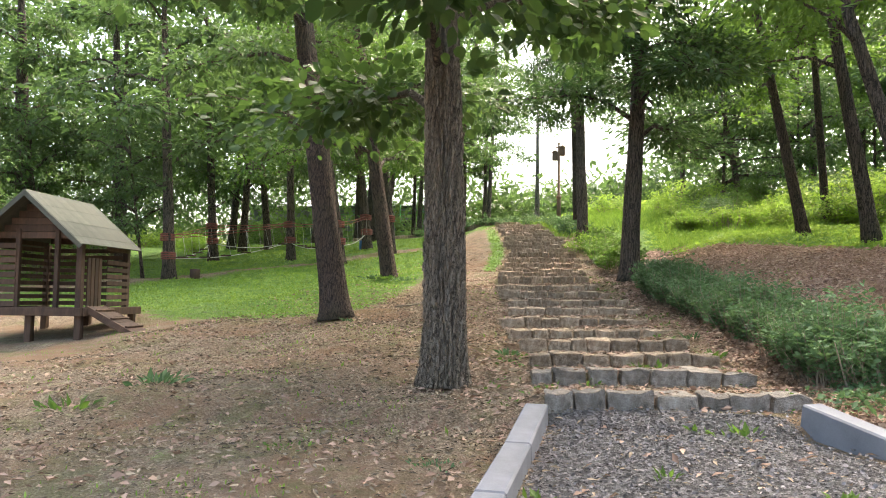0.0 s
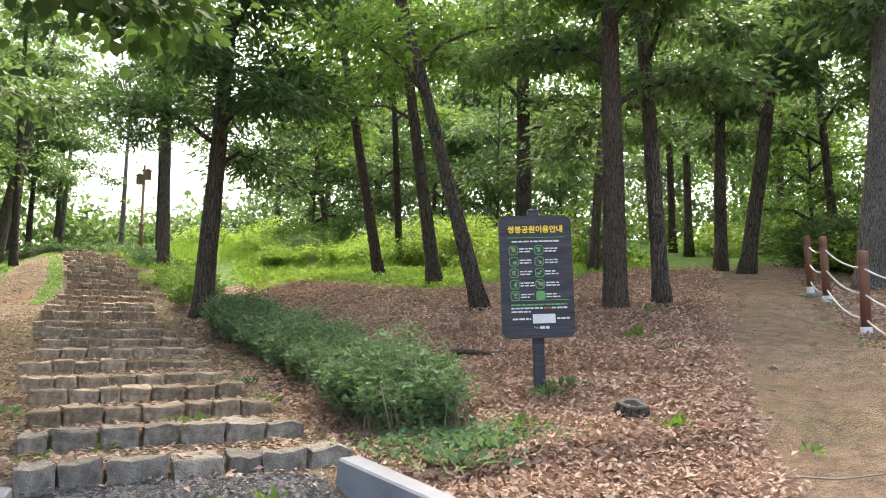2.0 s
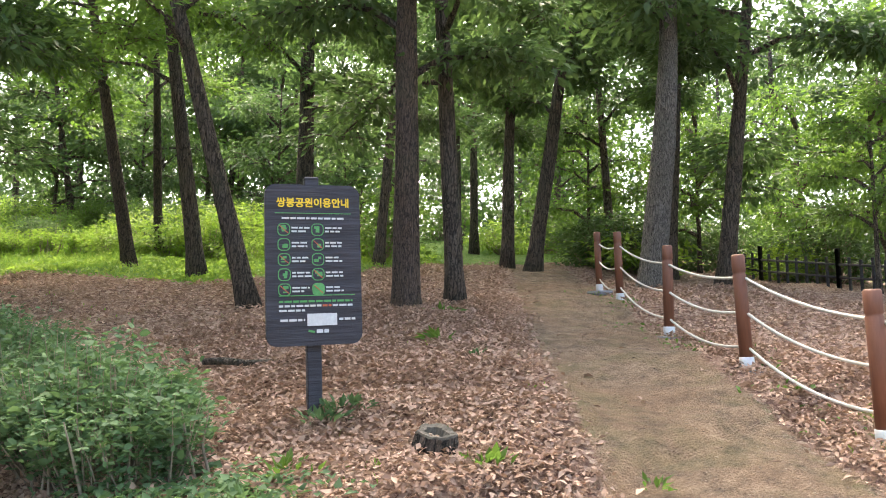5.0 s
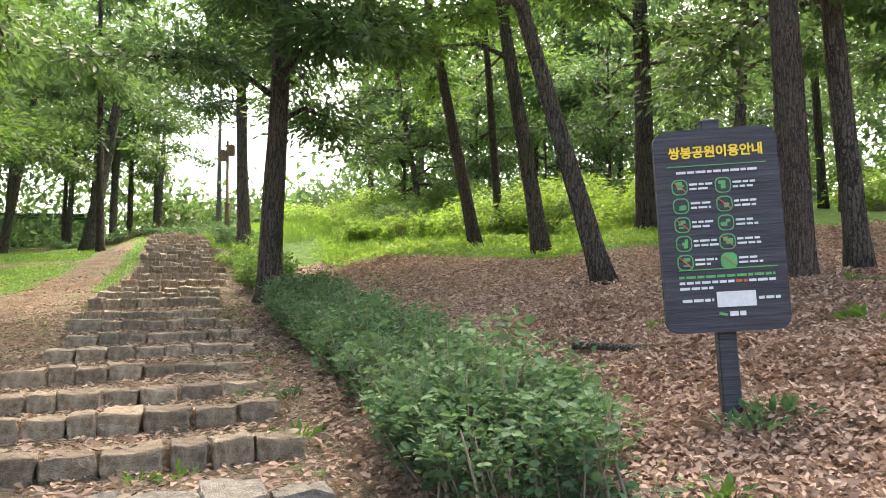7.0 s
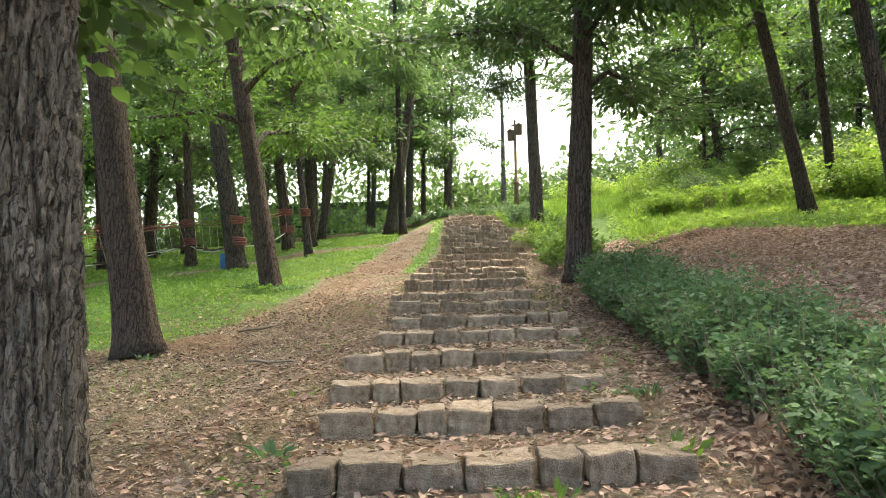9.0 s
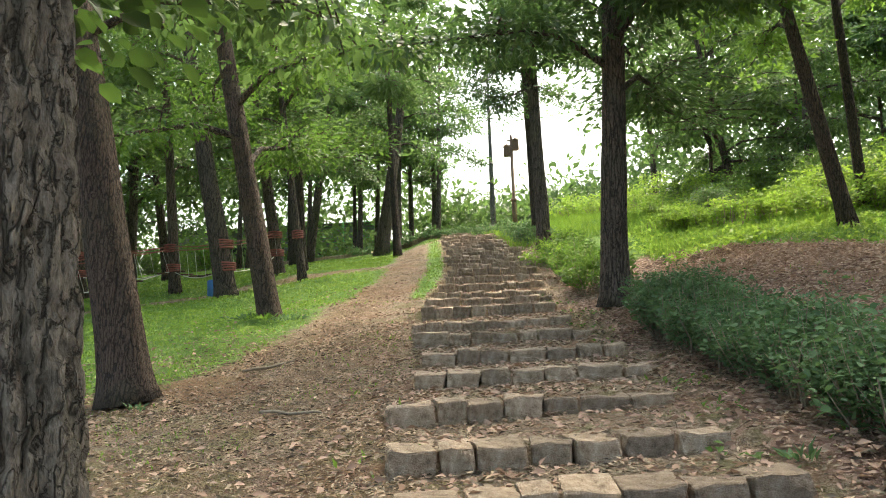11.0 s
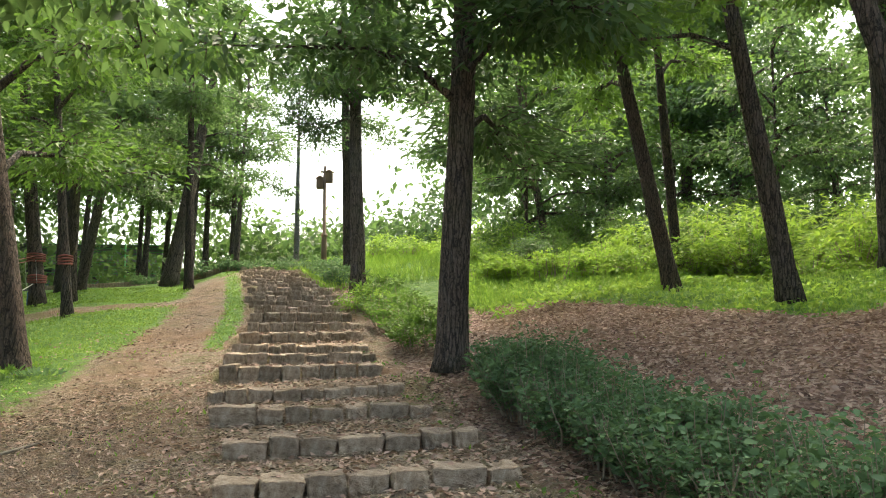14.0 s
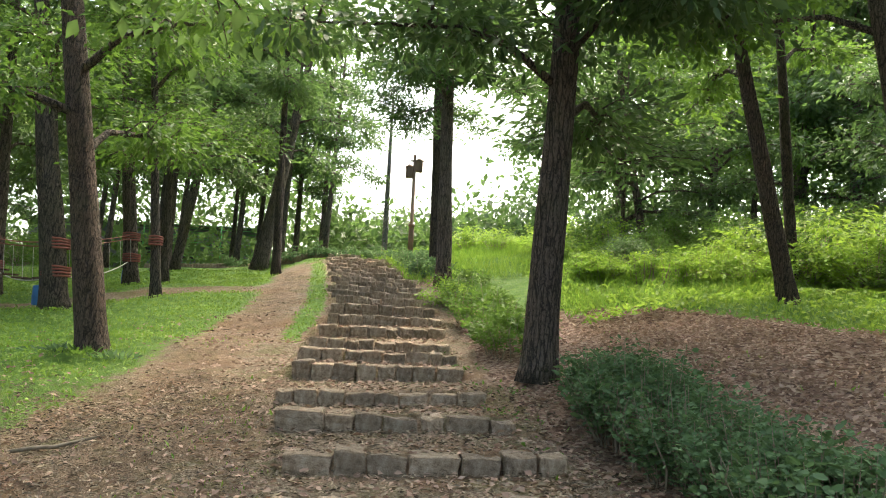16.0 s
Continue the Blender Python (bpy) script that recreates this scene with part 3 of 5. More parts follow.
tree(16.2, 14.9, (0.25, -0.3, 6.5), 0.19, 12, 4.6, "wood", 1, 60, 1.0)
tree(15.6, 12.9, (0.34, -0.45, 4.9), 0.2, 11, 3.3, "wood", 0, 30, 1.35)
tree(20.5, 10.2, (0.1, -0.1, 5), 0.17, 11, 4.4, "farbright", 1, 80, 1.1)
tree(17.2, 10.4, (0.05, 0, 3), 0.06, 4.2, 1.5, "lowbright", 1, 80, 0.75, sides=8, label="small young tree with fanned boughs near the paling fence")
tree(13.5, 18.0, (0.13, -0.1, 5.1), 0.18, 11, 3.6, "wood", 2, 75, 1.0)
tree(13.2, 16.6, (0.56, -0.45, 4.6), 0.2, 11, 4.0, "wood", 1, 110, 1.0)
tree(8.5, 19.8, (0.04, 0, 5.9), 0.24, 12, 4.0, "wood", 0, 33, 1.1)
tree(9.97, 18.6, (0.21, -0.1, 2.8), 0.14, 10, 3.5, "wood", 1, 21, 0.9)
tree(4.58, 30.1, (-0.26, 0, 1.7), 0.13, 8, 1.5, "far", 1, 21, 0.8)
# beyond the lawn
tree(-22.9, 24.6, (-0.27, -0.2, 6.8), 0.38, 12, 4.2, "far", 0, 0, 1.0)
tree(-18.3, 24.4, (-0.37, -0.2, 7.3), 0.24, 12, 3.8, "far", 1, 60, 1.0)
tree(-13.6, 20.4, (-0.26, -0.1, 5.6), 0.19, 11, 3.6, "far", 2, 0, 1.0)
tree(-15.6, 26.3, (-0.3, -0.1, 5.8), 0.19, 11, 3.6, "far", 0, 110, 1.0)
tree(-16.2, 32.2, (-0.39, 0, 3.6), 0.19, 11, 3.4, "far", 1, 20, 1.0)
tree(-9.8, 28.1, (-0.38, 0, 3.4), 0.2, 11, 3.6, "far", 2, 40, 0.9)
tree(-11.9, 25.5, (-0.13, 0, 3.6), 0.17, 11, 3.6, "far", 0, 77, 0.9)
tree(-9.16, 23.3, (-0.38, -0.2, 3.3), 0.27, 11, 4.2, "feathery", 1, 40, 1.0, sides=20, label="thick tree wrapped with red rope guards")
tree(-7.7, 24.8, (-0.32, 0, 3.4), 0.12, 10, 3.2, "feathery", 0, 140, 0.9)
tree(-9.7, 30.0, (-0.08, 0, 3.4), 0.14, 11, 3.6, "far", 2, 99, 0.9)
tree(-12.5, 36.5, (0.05, 0, 3), 0.36, 11, 4.0, "far", 1, 44, 1.0)
tree(-11.9, 36.2, (0.5, 0, 3), 0.2, 11, 4.0, "far", 0, 14, 0.8)
tree(-9.0, 37.5, (0.55, 0, 3.2), 0.32, 11, 5.0, "far", 1, 74, 0.9, label="dark tree leaning over the head of the steps")
tree(-6.75, 31.6, (-0.1, 0, 5.3), 0.15, 11, 4.6, "wood", 1, 160, 1.0)
for fx, fy, fr in ((-11.5, 50, 0.16), (-10.6, 50.5, 0.2), (-9.0, 50, 0.18), (-13.8, 49, 0.15), (-17.5, 48, 0.28)):
    tree(fx, fy, (0.1, 0, 6), fr, 12, 4.5, "far", int(fx), fx * 30, 0.8, sides=10)
tree(-5.6, 52, (0.03, 0, 6), 0.2, 11, 8.4, "far", 1, 20, 0.35, sides=10, label="tall thin pale tree with a sparse top", bark=M_BARK_PALE)
for k, (fx, fy, c, sz) in enumerate(((-14.5, 43, 5.0, 0.95), (-12.6, 46, 4.9, 0.95), (-10.2, 45.5, 5.0, 0.85), (-16.5, 40, 4.8, 1.0), (-8.4, 48, 5.2, 0.8), (-13, 51, 5.0, 1.0), (-19, 44, 4.8, 1.1),
                                     (8.5, 36, 2.6, 1.1), (12.5, 33.5, 4.0, 1.0), (15, 37, 2.6, 1.2), (5.8, 40, 2.4, 1.1), (18.5, 33, 2.8, 1.15), (12, 41, 2.4, 1.2))):
    tree(fx, fy, (0.04, 0.02, 1), 0.15 + 0.02 * (k % 3), 12, c, "farbright" if k in (7, 10) else "far", k, fx * 37, sz, sides=10)
# the wood all round
wood = np.random.default_rng(5)


def clear_of(fx, fy):
    """True where no further tree may stand: the steps, the lawn, the trail, the near ground and the open sky over the steps."""
    uu = float(across(fx, fy))
    bearing = math.degrees(math.atan2(fx, fy - 3))
    return (-9 < uu < 5.5 and fy > 0) or (-15 < fx < 12 and fy < 21) or (near_line(np.array(fx), np.array(fy), TRAIL) < 1.6) or (fy > 24 and -12.5 < bearing < 4) or (-2 < fx < 11 and 17 < fy < 33) or (fy > 22 and -14 < fx < -4)


def sunny_side(fx, fy):
    """The thin, bright edge of the wood beyond the paling fence."""
    return 54 < math.degrees(math.atan2(fx - 1, fy - 2)) < 72 and math.hypot(fx, fy) < 38


count = 0
while count < 52:
    a, r = wood.uniform(-1.5, 2.2), wood.uniform(17, 50)
    fx, fy = r * math.sin(a) + 2, r * math.cos(a) + 5
    if clear_of(fx, fy):
        continue
    count += 1
    thin = sunny_side(fx, fy)
    kind = "pine" if wood.random() < 0.1 else "farbright" if wood.random() < 0.25 else "far"
    lean = (wood.uniform(-.08, .08), wood.uniform(-.08, .08), 1)
    girth, tall, start, turn, size = wood.uniform(0.13, 0.24), wood.uniform(10, 13), wood.uniform(2.2, 4.2), wood.uniform(0, 360), wood.uniform(0.85, 1.15)
    if not thin or count % 3 == 0:
        tree(fx, fy, lean, girth, tall, start + 1.5 * thin, "farbright" if thin else kind, count, turn, size, sides=10)
# young trees below the canopy
count = 0
while count < 22:
    a, r = wood.uniform(-1.2, 2.0), wood.uniform(18, 42)
    fx, fy = r * math.sin(a) + 2, r * math.cos(a) + 4
    if clear_of(fx, fy):
        continue
    count += 1
    tree(fx, fy, (wood.uniform(-.1, .1), wood.uniform(-.1, .1), 1), wood.uniform(0.05, 0.09), wood.uniform(5, 6.5), wood.uniform(0.9, 1.7),
         "lowbright" if wood.random() < 0.35 else "low", count, wood.uniform(0, 360), wood.uniform(0.9, 1.3), sides=8,
         label="young tree with low leafy boughs", group="young trees of the wood")
for fx, fy, c, sz in ((4.0, 30.5, 1.0, 1.2), (6.8, 31, 0.9, 1.2), (10.5, 27, 1.2, 1.2), (19.5, 16.5, 1.3, 1.1), (21, 12, 1.2, 1.2), (24, 16, 1.2, 1.3), (18.5, 20, 1.2, 1.2)):
    tree(fx, fy, (0.02, 0, 1), 0.07, 6, c, "lowbright" if fx > 15 else "low", int(fx * 3), fx * 77, sz, sides=8, label="young tree with low leafy boughs", group="young trees of the wood")


def far_woods():
    """The closed edge of the wood far off, as clumps of leaves with gaps; thin and bright where open ground lies behind it."""
    r = np.random.default_rng(77)
    dense, thin = [], []
    for k in range(3000):
        a = r.uniform(-1.15, 1.75)
        d = r.uniform(50, 66)
        b = math.degrees(a)
        high = 21.0 if not -11 < b < 4 else 2.6
        x, y = d * math.sin(a), 3 + d * math.cos(a)
        rise = r.uniform(0, 1) ** 1.25
        opening = -30 < b <= -11
        clump = np.array([x, y, float(land(x, y)) + high * rise]) + r.normal(size=(52, 3)) * [1.5, 1.5, 0.9]
        if opening and 0.07 < rise < 0.3 and k % 5 < 2:
            continue
        (thin if opening else dense).append(clump)
    for clumps, material, label in ((dense, M_LEAF, "distant green edge of the wood"), (thin, M_LEAF_FAR, "distant bright thin edge of the wood")):
        C = np.concatenate(clumps)
        n = len(C)
        A = r.normal(size=(n, 3)) + [0, 0, -0.2]
        L = r.uniform(0.36, 0.7, n)
        me = leaf_mesh("far_woods", C, A, r.normal(size=(n, 3)) * 0.6 + [0, 0, 1], L, L * 0.55, material)
        tagged(new("far_woods", me), label, "woods", kind="stuff")


far_woods()

# ---- the steps ----


def stone_mesh(seed, material):
    """A rough-hewn block, one unit each way, its front at y = 0 and its top at z = 0."""
    r = np.random.default_rng(seed)
    bm = bmesh.new()
    bmesh.ops.create_cube(bm, size=1.0, matrix=Matrix.Translation((0, 0.5, -0.5)))
    bmesh.ops.bevel(bm, geom=list(bm.edges), offset=0.07, segments=2, affect="EDGES", profile=0.6)
    bmesh.ops.triangulate(bm, faces=[f for f in bm.faces if len(f.verts) > 4])
    bmesh.ops.subdivide_edges(bm, edges=[e for e in bm.edges if e.calc_length() > 0.3], cuts=2, use_grid_fill=True)
    for v in bm.verts:
        q = v.co * 2.3 + Vector((seed * 7.7, 0, 0))
        v.co += noise.noise_vector(q) * 0.095 + noise.noise_vector(q * 3.1) * 0.042
    # a skewed outline for each block
    sk, sl = r.uniform(-0.10, 0.10), r.uniform(-0.05, 0.05)
    for v in bm.verts:
        v.co.x += sk * (v.co.z + 0.5)
        v.co.z += sl * v.co.x
    return done(bm, "stone", material)


STONES = [stone_mesh(s, M_STONE) for s in range(14)]
STONES_GREY = [stone_mesh(s, M_STONE_GREY) for s in range(14, 22)]


def build_steps():
    r = np.random.default_rng(3)
    for i, ((xl, yl), (xr, yr)) in enumerate(STEPS):
        mid = ((xl + xr) / 2, (yl + yr) / 2)
        ang = math.degrees(math.atan2(yr - yl, xr - xl))
        length = math.hypot(xr - xl, yr - yl)
        z = float(stair_top(mid[1]))
        row = thing("stone_step", pose(mid[0], mid[1], z, 0, 0, ang), "step of rough grey granite blocks set in earth", "step", "stone steps")
        n = 7 if i < 9 else 8
        cuts = np.cumsum(np.r_[0, r.uniform(0.68, 1.4, n)])
        cuts = cuts / cuts[-1] * length - length / 2
        for a, b in zip(cuts, cuts[1:]):
            w = b - a
            h = r.uniform(0.24, 0.3) + (0.08 if i == 0 else 0)
            pool = STONES_GREY if i < 2 else STONES
            s = new("stone", pool[int(r.integers(len(pool)))])
            s.parent = row
            s.matrix_basis = Matrix.Translation(((a + b) / 2, r.uniform(-0.035, 0.035), r.uniform(-0.025, 0.02))) @ pose(0, 0, 0, r.uniform(-3, 3), r.uniform(-2.5, 2.5), r.uniform(-5, 5)) @ Matrix.Diagonal((w * r.uniform(0.9, 0.955), r.uniform(0.24, 0.36), h, 1))


build_steps()

# ---- kerbs ----


def kerb(a, b, label):
    """A squared granite kerb from a to b (front ends), 0.17 wide, with a bevelled top, in lengths of about a metre."""
    a, b = Vector((*a, 0)), Vector((*b, 0))
    n = max(1, round((b - a).length / 1.0))
    top = thing("kerb", pose(a.x, a.y, float(land(a.x, a.y))), label, "kerb", kind="structure")
    for i in range(n):
        p, q = a.lerp(b, i / n), a.lerp(b, (i + 1) / n)
        zp, zq = float(land(p.x, p.y)), float(land(q.x, q.y))
        d = Vector((q.x - p.x, q.y - p.y, zq - zp))
        bm = bmesh.new()
        box(bm, (0.19, d.length - 0.008, 0.34), Matrix(), 0.014)
        ob = part("kerb_stone", bm, M_KERB, top)
        c = (Vector((p.x, p.y, zp)) + Vector((q.x, q.y, zq))) / 2 - top.matrix_basis.translation
        ob.matrix_basis = Matrix.Translation(c + Vector((0, 0, -0.03))) @ d.to_track_quat("Y", "Z").to_matrix().to_4x4()


kerb((-0.66, 6.16), (-0.78, 1.2), "smooth grey granite kerb along the gravel path")
kerb((1.42, 6.28), (3.9, 2.4), "smooth grey granite kerb along the gravel path")

# ---- hedges and shrubs ----


def hedge(name, line, half, height, count, leaf, material, label, seed, stems=60):
    """A clipped hedge along line: stems, and leaves thickest at the skin."""
    r = np.random.default_rng(seed)
    line = np.array(line, float)
    seg = np.r_[0, np.cumsum(np.hypot(*np.diff(line, axis=0).T))]
    x0, y0 = line[0]
    base = Vector((x0, y0, float(land(x0, y0))))
    top = thing(name, pose(*base), label, "hedge")

    def place(s, off):
        x, y = np.interp(s, seg, line[:, 0]), np.interp(s, seg, line[:, 1])
        d = np.stack([np.interp(s + 0.1, seg, line[:, 0]) - np.interp(s - 0.1, seg, line[:, 0]), np.interp(s + 0.1, seg, line[:, 1]) - np.interp(s - 0.1, seg, line[:, 1])], 1)
        d /= np.linalg.norm(d, axis=1, keepdims=True) + 1e-9
        return x + d[:, 1] * off, y - d[:, 0] * off
    shoots = max(60, count // 26)
    s = r.uniform(0, seg[-1], 2 * shoots)
    s = s[np.argsort(r.uniform(0, 1, 2 * shoots) + 0.5 * np.sin(s * 4.3 + 1) * np.sin(s * 1.9))[:shoots]]
    ends = np.sqrt(np.clip(np.minimum(s, seg[-1] - s) / 0.35, 0.12, 1))
    wave = 1 + 0.16 * np.sin(s * 3.1 + seed) * np.sin(s * 1.3) + 0.08 * np.sin(s * 7.3)
    off = half * wave * ends * np.sin(r.uniform(-1, 1, shoots) * math.pi / 2)
    tall = height * wave * (0.75 + 0.25 * ends) * (1 - 0.25 * (off / half) ** 2) * r.choice([0.72, 0.92, 1.05, 1.3], shoots, p=[0.3, 0.35, 0.25, 0.1]) * r.uniform(0.88, 1.1, shoots)
    x0s, y0s = place(s, off * 0.8)
    x1s, y1s = place(s + r.normal(size=shoots) * 0.07, off * 1.1 + r.normal(size=shoots) * 0.06)
    g0 = land(x0s, y0s)
    foot = np.stack([x0s, y0s, g0 - 0.03], 1) - np.array(base)
    tip = np.stack([x1s, y1s, g0 + tall], 1) - np.array(base)
    which = np.repeat(np.arange(shoots), 26)
    up = 1 - 0.72 * r.uniform(0, 1, len(which)) ** 1.5
    around = r.uniform(0, 2 * math.pi, len(which))
    spread = r.uniform(0.0, 0.09, len(which)) * (height / 0.54)
    ring = np.stack([np.cos(around), np.sin(around), 0 * around], 1)
    C = foot[which] + (tip - foot)[which] * up[:, None] + ring * spread[:, None]
    A = ring + r.normal(size=(len(which), 3)) * 0.35 + [0, 0, 0.25]
    L = leaf * r.uniform(0.5, 1.1, len(which)) * r.choice([0.8, 1.0, 1.5], shoots, p=[0.35, 0.45, 0.2])[which]
    part_mesh("foliage", leaf_mesh("foliage", C, A, r.normal(size=(len(which), 3)) * 0.45 + ring * 0.35 + [0, 0, 1], L, L * r.uniform(0.5, 0.72, len(which)), material, count > 20000), top)
    bm = bmesh.new()
    for f, t in zip(foot[::2], tip[::2]):
        f, t = Vector(f), Vector(t)
        tube(bm, [f, f.lerp(t, 0.55) + Vector((r.uniform(-.03, .03), r.uniform(-.03, .03), 0)), t], [0.008, 0.006, 0.002], 3, caps=False)
    tagged(part("twigwork", bm, M_STICK, top), kind="stuff")
    for k in range(stems):
        bm = bmesh.new()
        ss = np.array([r.uniform(0.1, seg[-1] - 0.1)])
        x, y = place(ss, r.uniform(0.6, 0.95, 1) * r.choice([-1, -1, 1], 1) * half)
        p = Vector((x[0], y[0], float(land(x[0], y[0])) - 0.03)) - base
        q = p + Vector((r.uniform(-.15, .15), r.uniform(-.15, .15), height * r.uniform(0.6, 0.95)))
        tube(bm, [p, p.lerp(q, 0.5) + Vector((r.uniform(-.04, .04), r.uniform(-.04, .04), 0)), q], [0.011, 0.009, 0.004], 5, caps=False)
        part("stem", bm, M_STICK, top)
    return top


hedge("hedge", [(2.3, 7.15), (2.12, 8.6), (1.88, 10.4), (1.5, 12.4), (1.1, 14.4), (0.8, 16.2)], 0.46, 0.55, 58000, 0.053, M_LEAF_HEDGE, "dark green leafy hedge beside the stone steps", 61, 110)
hedge("hedge", [(0.2, 18.2), (-0.15, 20.5), (-0.5, 23), (-0.9, 25.6)], 0.45, 0.52, 9000, 0.085, M_LEAF_FRESH, "fresh green hedge beyond the tall tree", 62, 30)
hedge("hedge", [(-1.5, 27.5), (-2.2, 30.5), (-2.7, 33.6), (-4.5, 36.2), (-7.5, 38.2), (-11, 39.5)], 0.5, 0.44, 12000, 0.1, M_LEAF_HEDGE, "low dark hedge round the head of the steps", 63, 20)
hedge("hedge", [(1.7, 25.6), (3.4, 24.3), (5.0, 23.4)], 0.6, 0.6, 9000, 0.085, M_LEAF_BRIGHT, "low yellow-green hedge at the edge of the clearing", 64, 30)


def shrub_kit(seed, material, leaf, spread, height, sprays=46, per=34):
    r = np.random.default_rng(seed)
    C, A = [], []
    bm = bmesh.new()
    for k in range(sprays):
        a, d = r.uniform(0, 2 * math.pi), spread * math.sqrt(r.uniform(0, 1))
        tip = Vector((math.cos(a) * d, math.sin(a) * d, height * (1 - 0.5 * (d / spread) ** 2) * r.uniform(0.1, 1.45)))
        root = Vector((tip.x * 0.25, tip.y * 0.25, -0.05))
        tube(bm, [root, root.lerp(tip, 0.6) + Vector((0, 0, 0.1)), tip], [0.014, 0.009, 0.003], 3, caps=False)
        c = np.array(tip) + r.normal(size=(per, 3)) * [0.3, 0.3, 0.06]
        C.append(c)
        A.append(c - np.array(tip) + r.normal(size=(per, 3)) * 0.12 + [0, 0, -0.05])
    C, A = np.concatenate(C), np.concatenate(A)
    n = len(C)
    L = leaf * r.uniform(0.6, 1.3, n)
    return done(bm, "twigs", M_STICK), leaf_mesh("foliage", C, A, r.normal(size=(n, 3)) * 0.4 + [0, 0, 1], L, L * 0.5, material)


SHRUBS = [shrub_kit(1, M_LEAF_BRIGHT, 0.19, 1.1, 1.1, 40, 26), shrub_kit(2, M_LEAF_BRIGHT, 0.2, 1.3, 1.6, 52, 26), shrub_kit(3, M_LEAF_BRIGHT, 0.18, 1.0, 0.8, 38, 26),
          shrub_kit(4, M_LEAF_FRESH, 0.17, 1.2, 1.6, 60), shrub_kit(5, M_LEAF, 0.17, 1.1, 1.3, 60)]


def shrub(x, y, kit, size, turn):
    top = thing("shrub", pose(x, y, float(land(x, y)) - 0.02), "bushy yellow-green shrub at the edge of the wood" if kit < 3 else "bushy green shrub under the trees", "shrub", "shrubs of the wood edge")
    m = pose(0, 0, 0, 0, 0, turn) @ Matrix.Scale(size, 4)
    part_mesh("twigwork", SHRUBS[kit][0], top, m)
    part_mesh("foliage", SHRUBS[kit][1], top, m)


sh = np.random.default_rng(9)
for k in range(70):
    x, y = sh.uniform(1.8, 12), sh.uniform(21.5, 31)
    if y < 25.5 - 0.15 * x and x < 5.5 or y < 22.5 and x < 6.3:
        continue
    shrub(x, y, (3, 4, 4, 3)[int(sh.integers(4))] if y > 25.5 and x > 3 else (0, 2, 0, 3)[int(sh.integers(4))], sh.uniform(0.35, 0.6), sh.uniform(0, 360))
for x, y, k, s in ((5.9, 22.4, 0, 0.62), (6.8, 22.0, 1, 0.66), (7.7, 22.6, 1, 0.72), (6.6, 23.7, 1, 0.7), (8.6, 21.0, 0, 0.75), (8.4, 23.8, 1, 0.72), (5.4, 24.8, 0, 0.7), (9.7, 21.8, 1, 0.7), (4.9, 22.9, 2, 0.6), (10.6, 23.4, 1, 0.75), (7.4, 20.6, 2, 0.6), (-1.0, 24.0, 2, 0.5), (11, 20.5, 3, 1), (3.4, 29, 1, 0.55), (1.6, 31, 0, 0.6), (0.4, 34, 0, 0.6), (2.6, 34, 1, 0.6), (-0.6, 37, 0, 0.7), (4.5, 33, 4, 0.8)):
    shrub(x, y, k, s, 57 * x)
for k in range(42):
    a, d = sh.uniform(0.55, 1.75), sh.uniform(19, 34)
    d = max(d, 25) if a > 0.85 else d
    x, y = 1 + d * math.sin(a), 2 + d * math.cos(a)
    if near_line(np.array(x), np.array(y), TRAIL) < 2:
        continue
    shrub(x, y, int(sh.integers(2, 5)), sh.uniform(0.8, 1.3), sh.uniform(0, 360))
for k in range(34):
    x, y = sh.uniform(-36, -19), sh.uniform(30, 46)
    shrub(x, y, int(sh.integers(2, 5)) if x < -26 else int(sh.integers(0, 4)), sh.uniform(0.5, 0.9), sh.uniform(0, 360))
for k in range(16):
    x, y = sh.uniform(-30, -18), sh.uniform(14, 28)
    shrub(x, y, int(sh.integers(3, 5)), sh.uniform(0.7, 1.2), sh.uniform(0, 360))

# ---- notice board ----


def rounded(bm, w, h, d, r, n=6):
    """A slab in the x-z plane with round corners, front at y = -d/2."""
    pts = []
    for cx, cz, a0 in ((w / 2 - r, h / 2 - r, 0), (-w / 2 + r, h / 2 - r, 90), (-w / 2 + r, -h / 2 + r, 180), (w / 2 - r, -h / 2 + r, 270)):
        for k in range(n + 1):
            a = radians(a0 + 90 * k / n)
            pts.append((cx + r * math.cos(a), cz + r * math.sin(a)))
    front = [bm.verts.new((x, -d / 2, z)) for x, z in pts]
    back = [bm.verts.new((x, d / 2, z)) for x, z in pts]
    bm.faces.new(front)
    bm.faces.new(back[::-1])
    for k in range(len(pts)):
        j = (k + 1) % len(pts)
        bm.faces.new((front[j], front[k], back[k], back[j]))


def lettering(name, words, size, material, parent, x, z, y, label, squash=1.0):
    cu = bpy.data.curves.new(name, "FONT")
    cu.body, cu.size, cu.extrude, cu.align_x, cu.align_y = words, size, 0.0015, "CENTER", "CENTER"
    cu.offset = 0.0022
    tmp = new("lettering_curve", cu)
    me = bpy.data.meshes.new_from_object(tmp.evaluated_get(bpy.context.evaluated_depsgraph_get()))
    bpy.data.objects.remove(tmp)
    me.materials.clear()
    me.materials.append(material)
    ob = new(name, me)
    ob.parent = parent
    ob.matrix_basis = Matrix.Translation((x, y, z)) @ pose(0, 0, 0, 90) @ Matrix.Diagonal((squash, 1, 1, 1))
    ob["label"] = label
    return ob


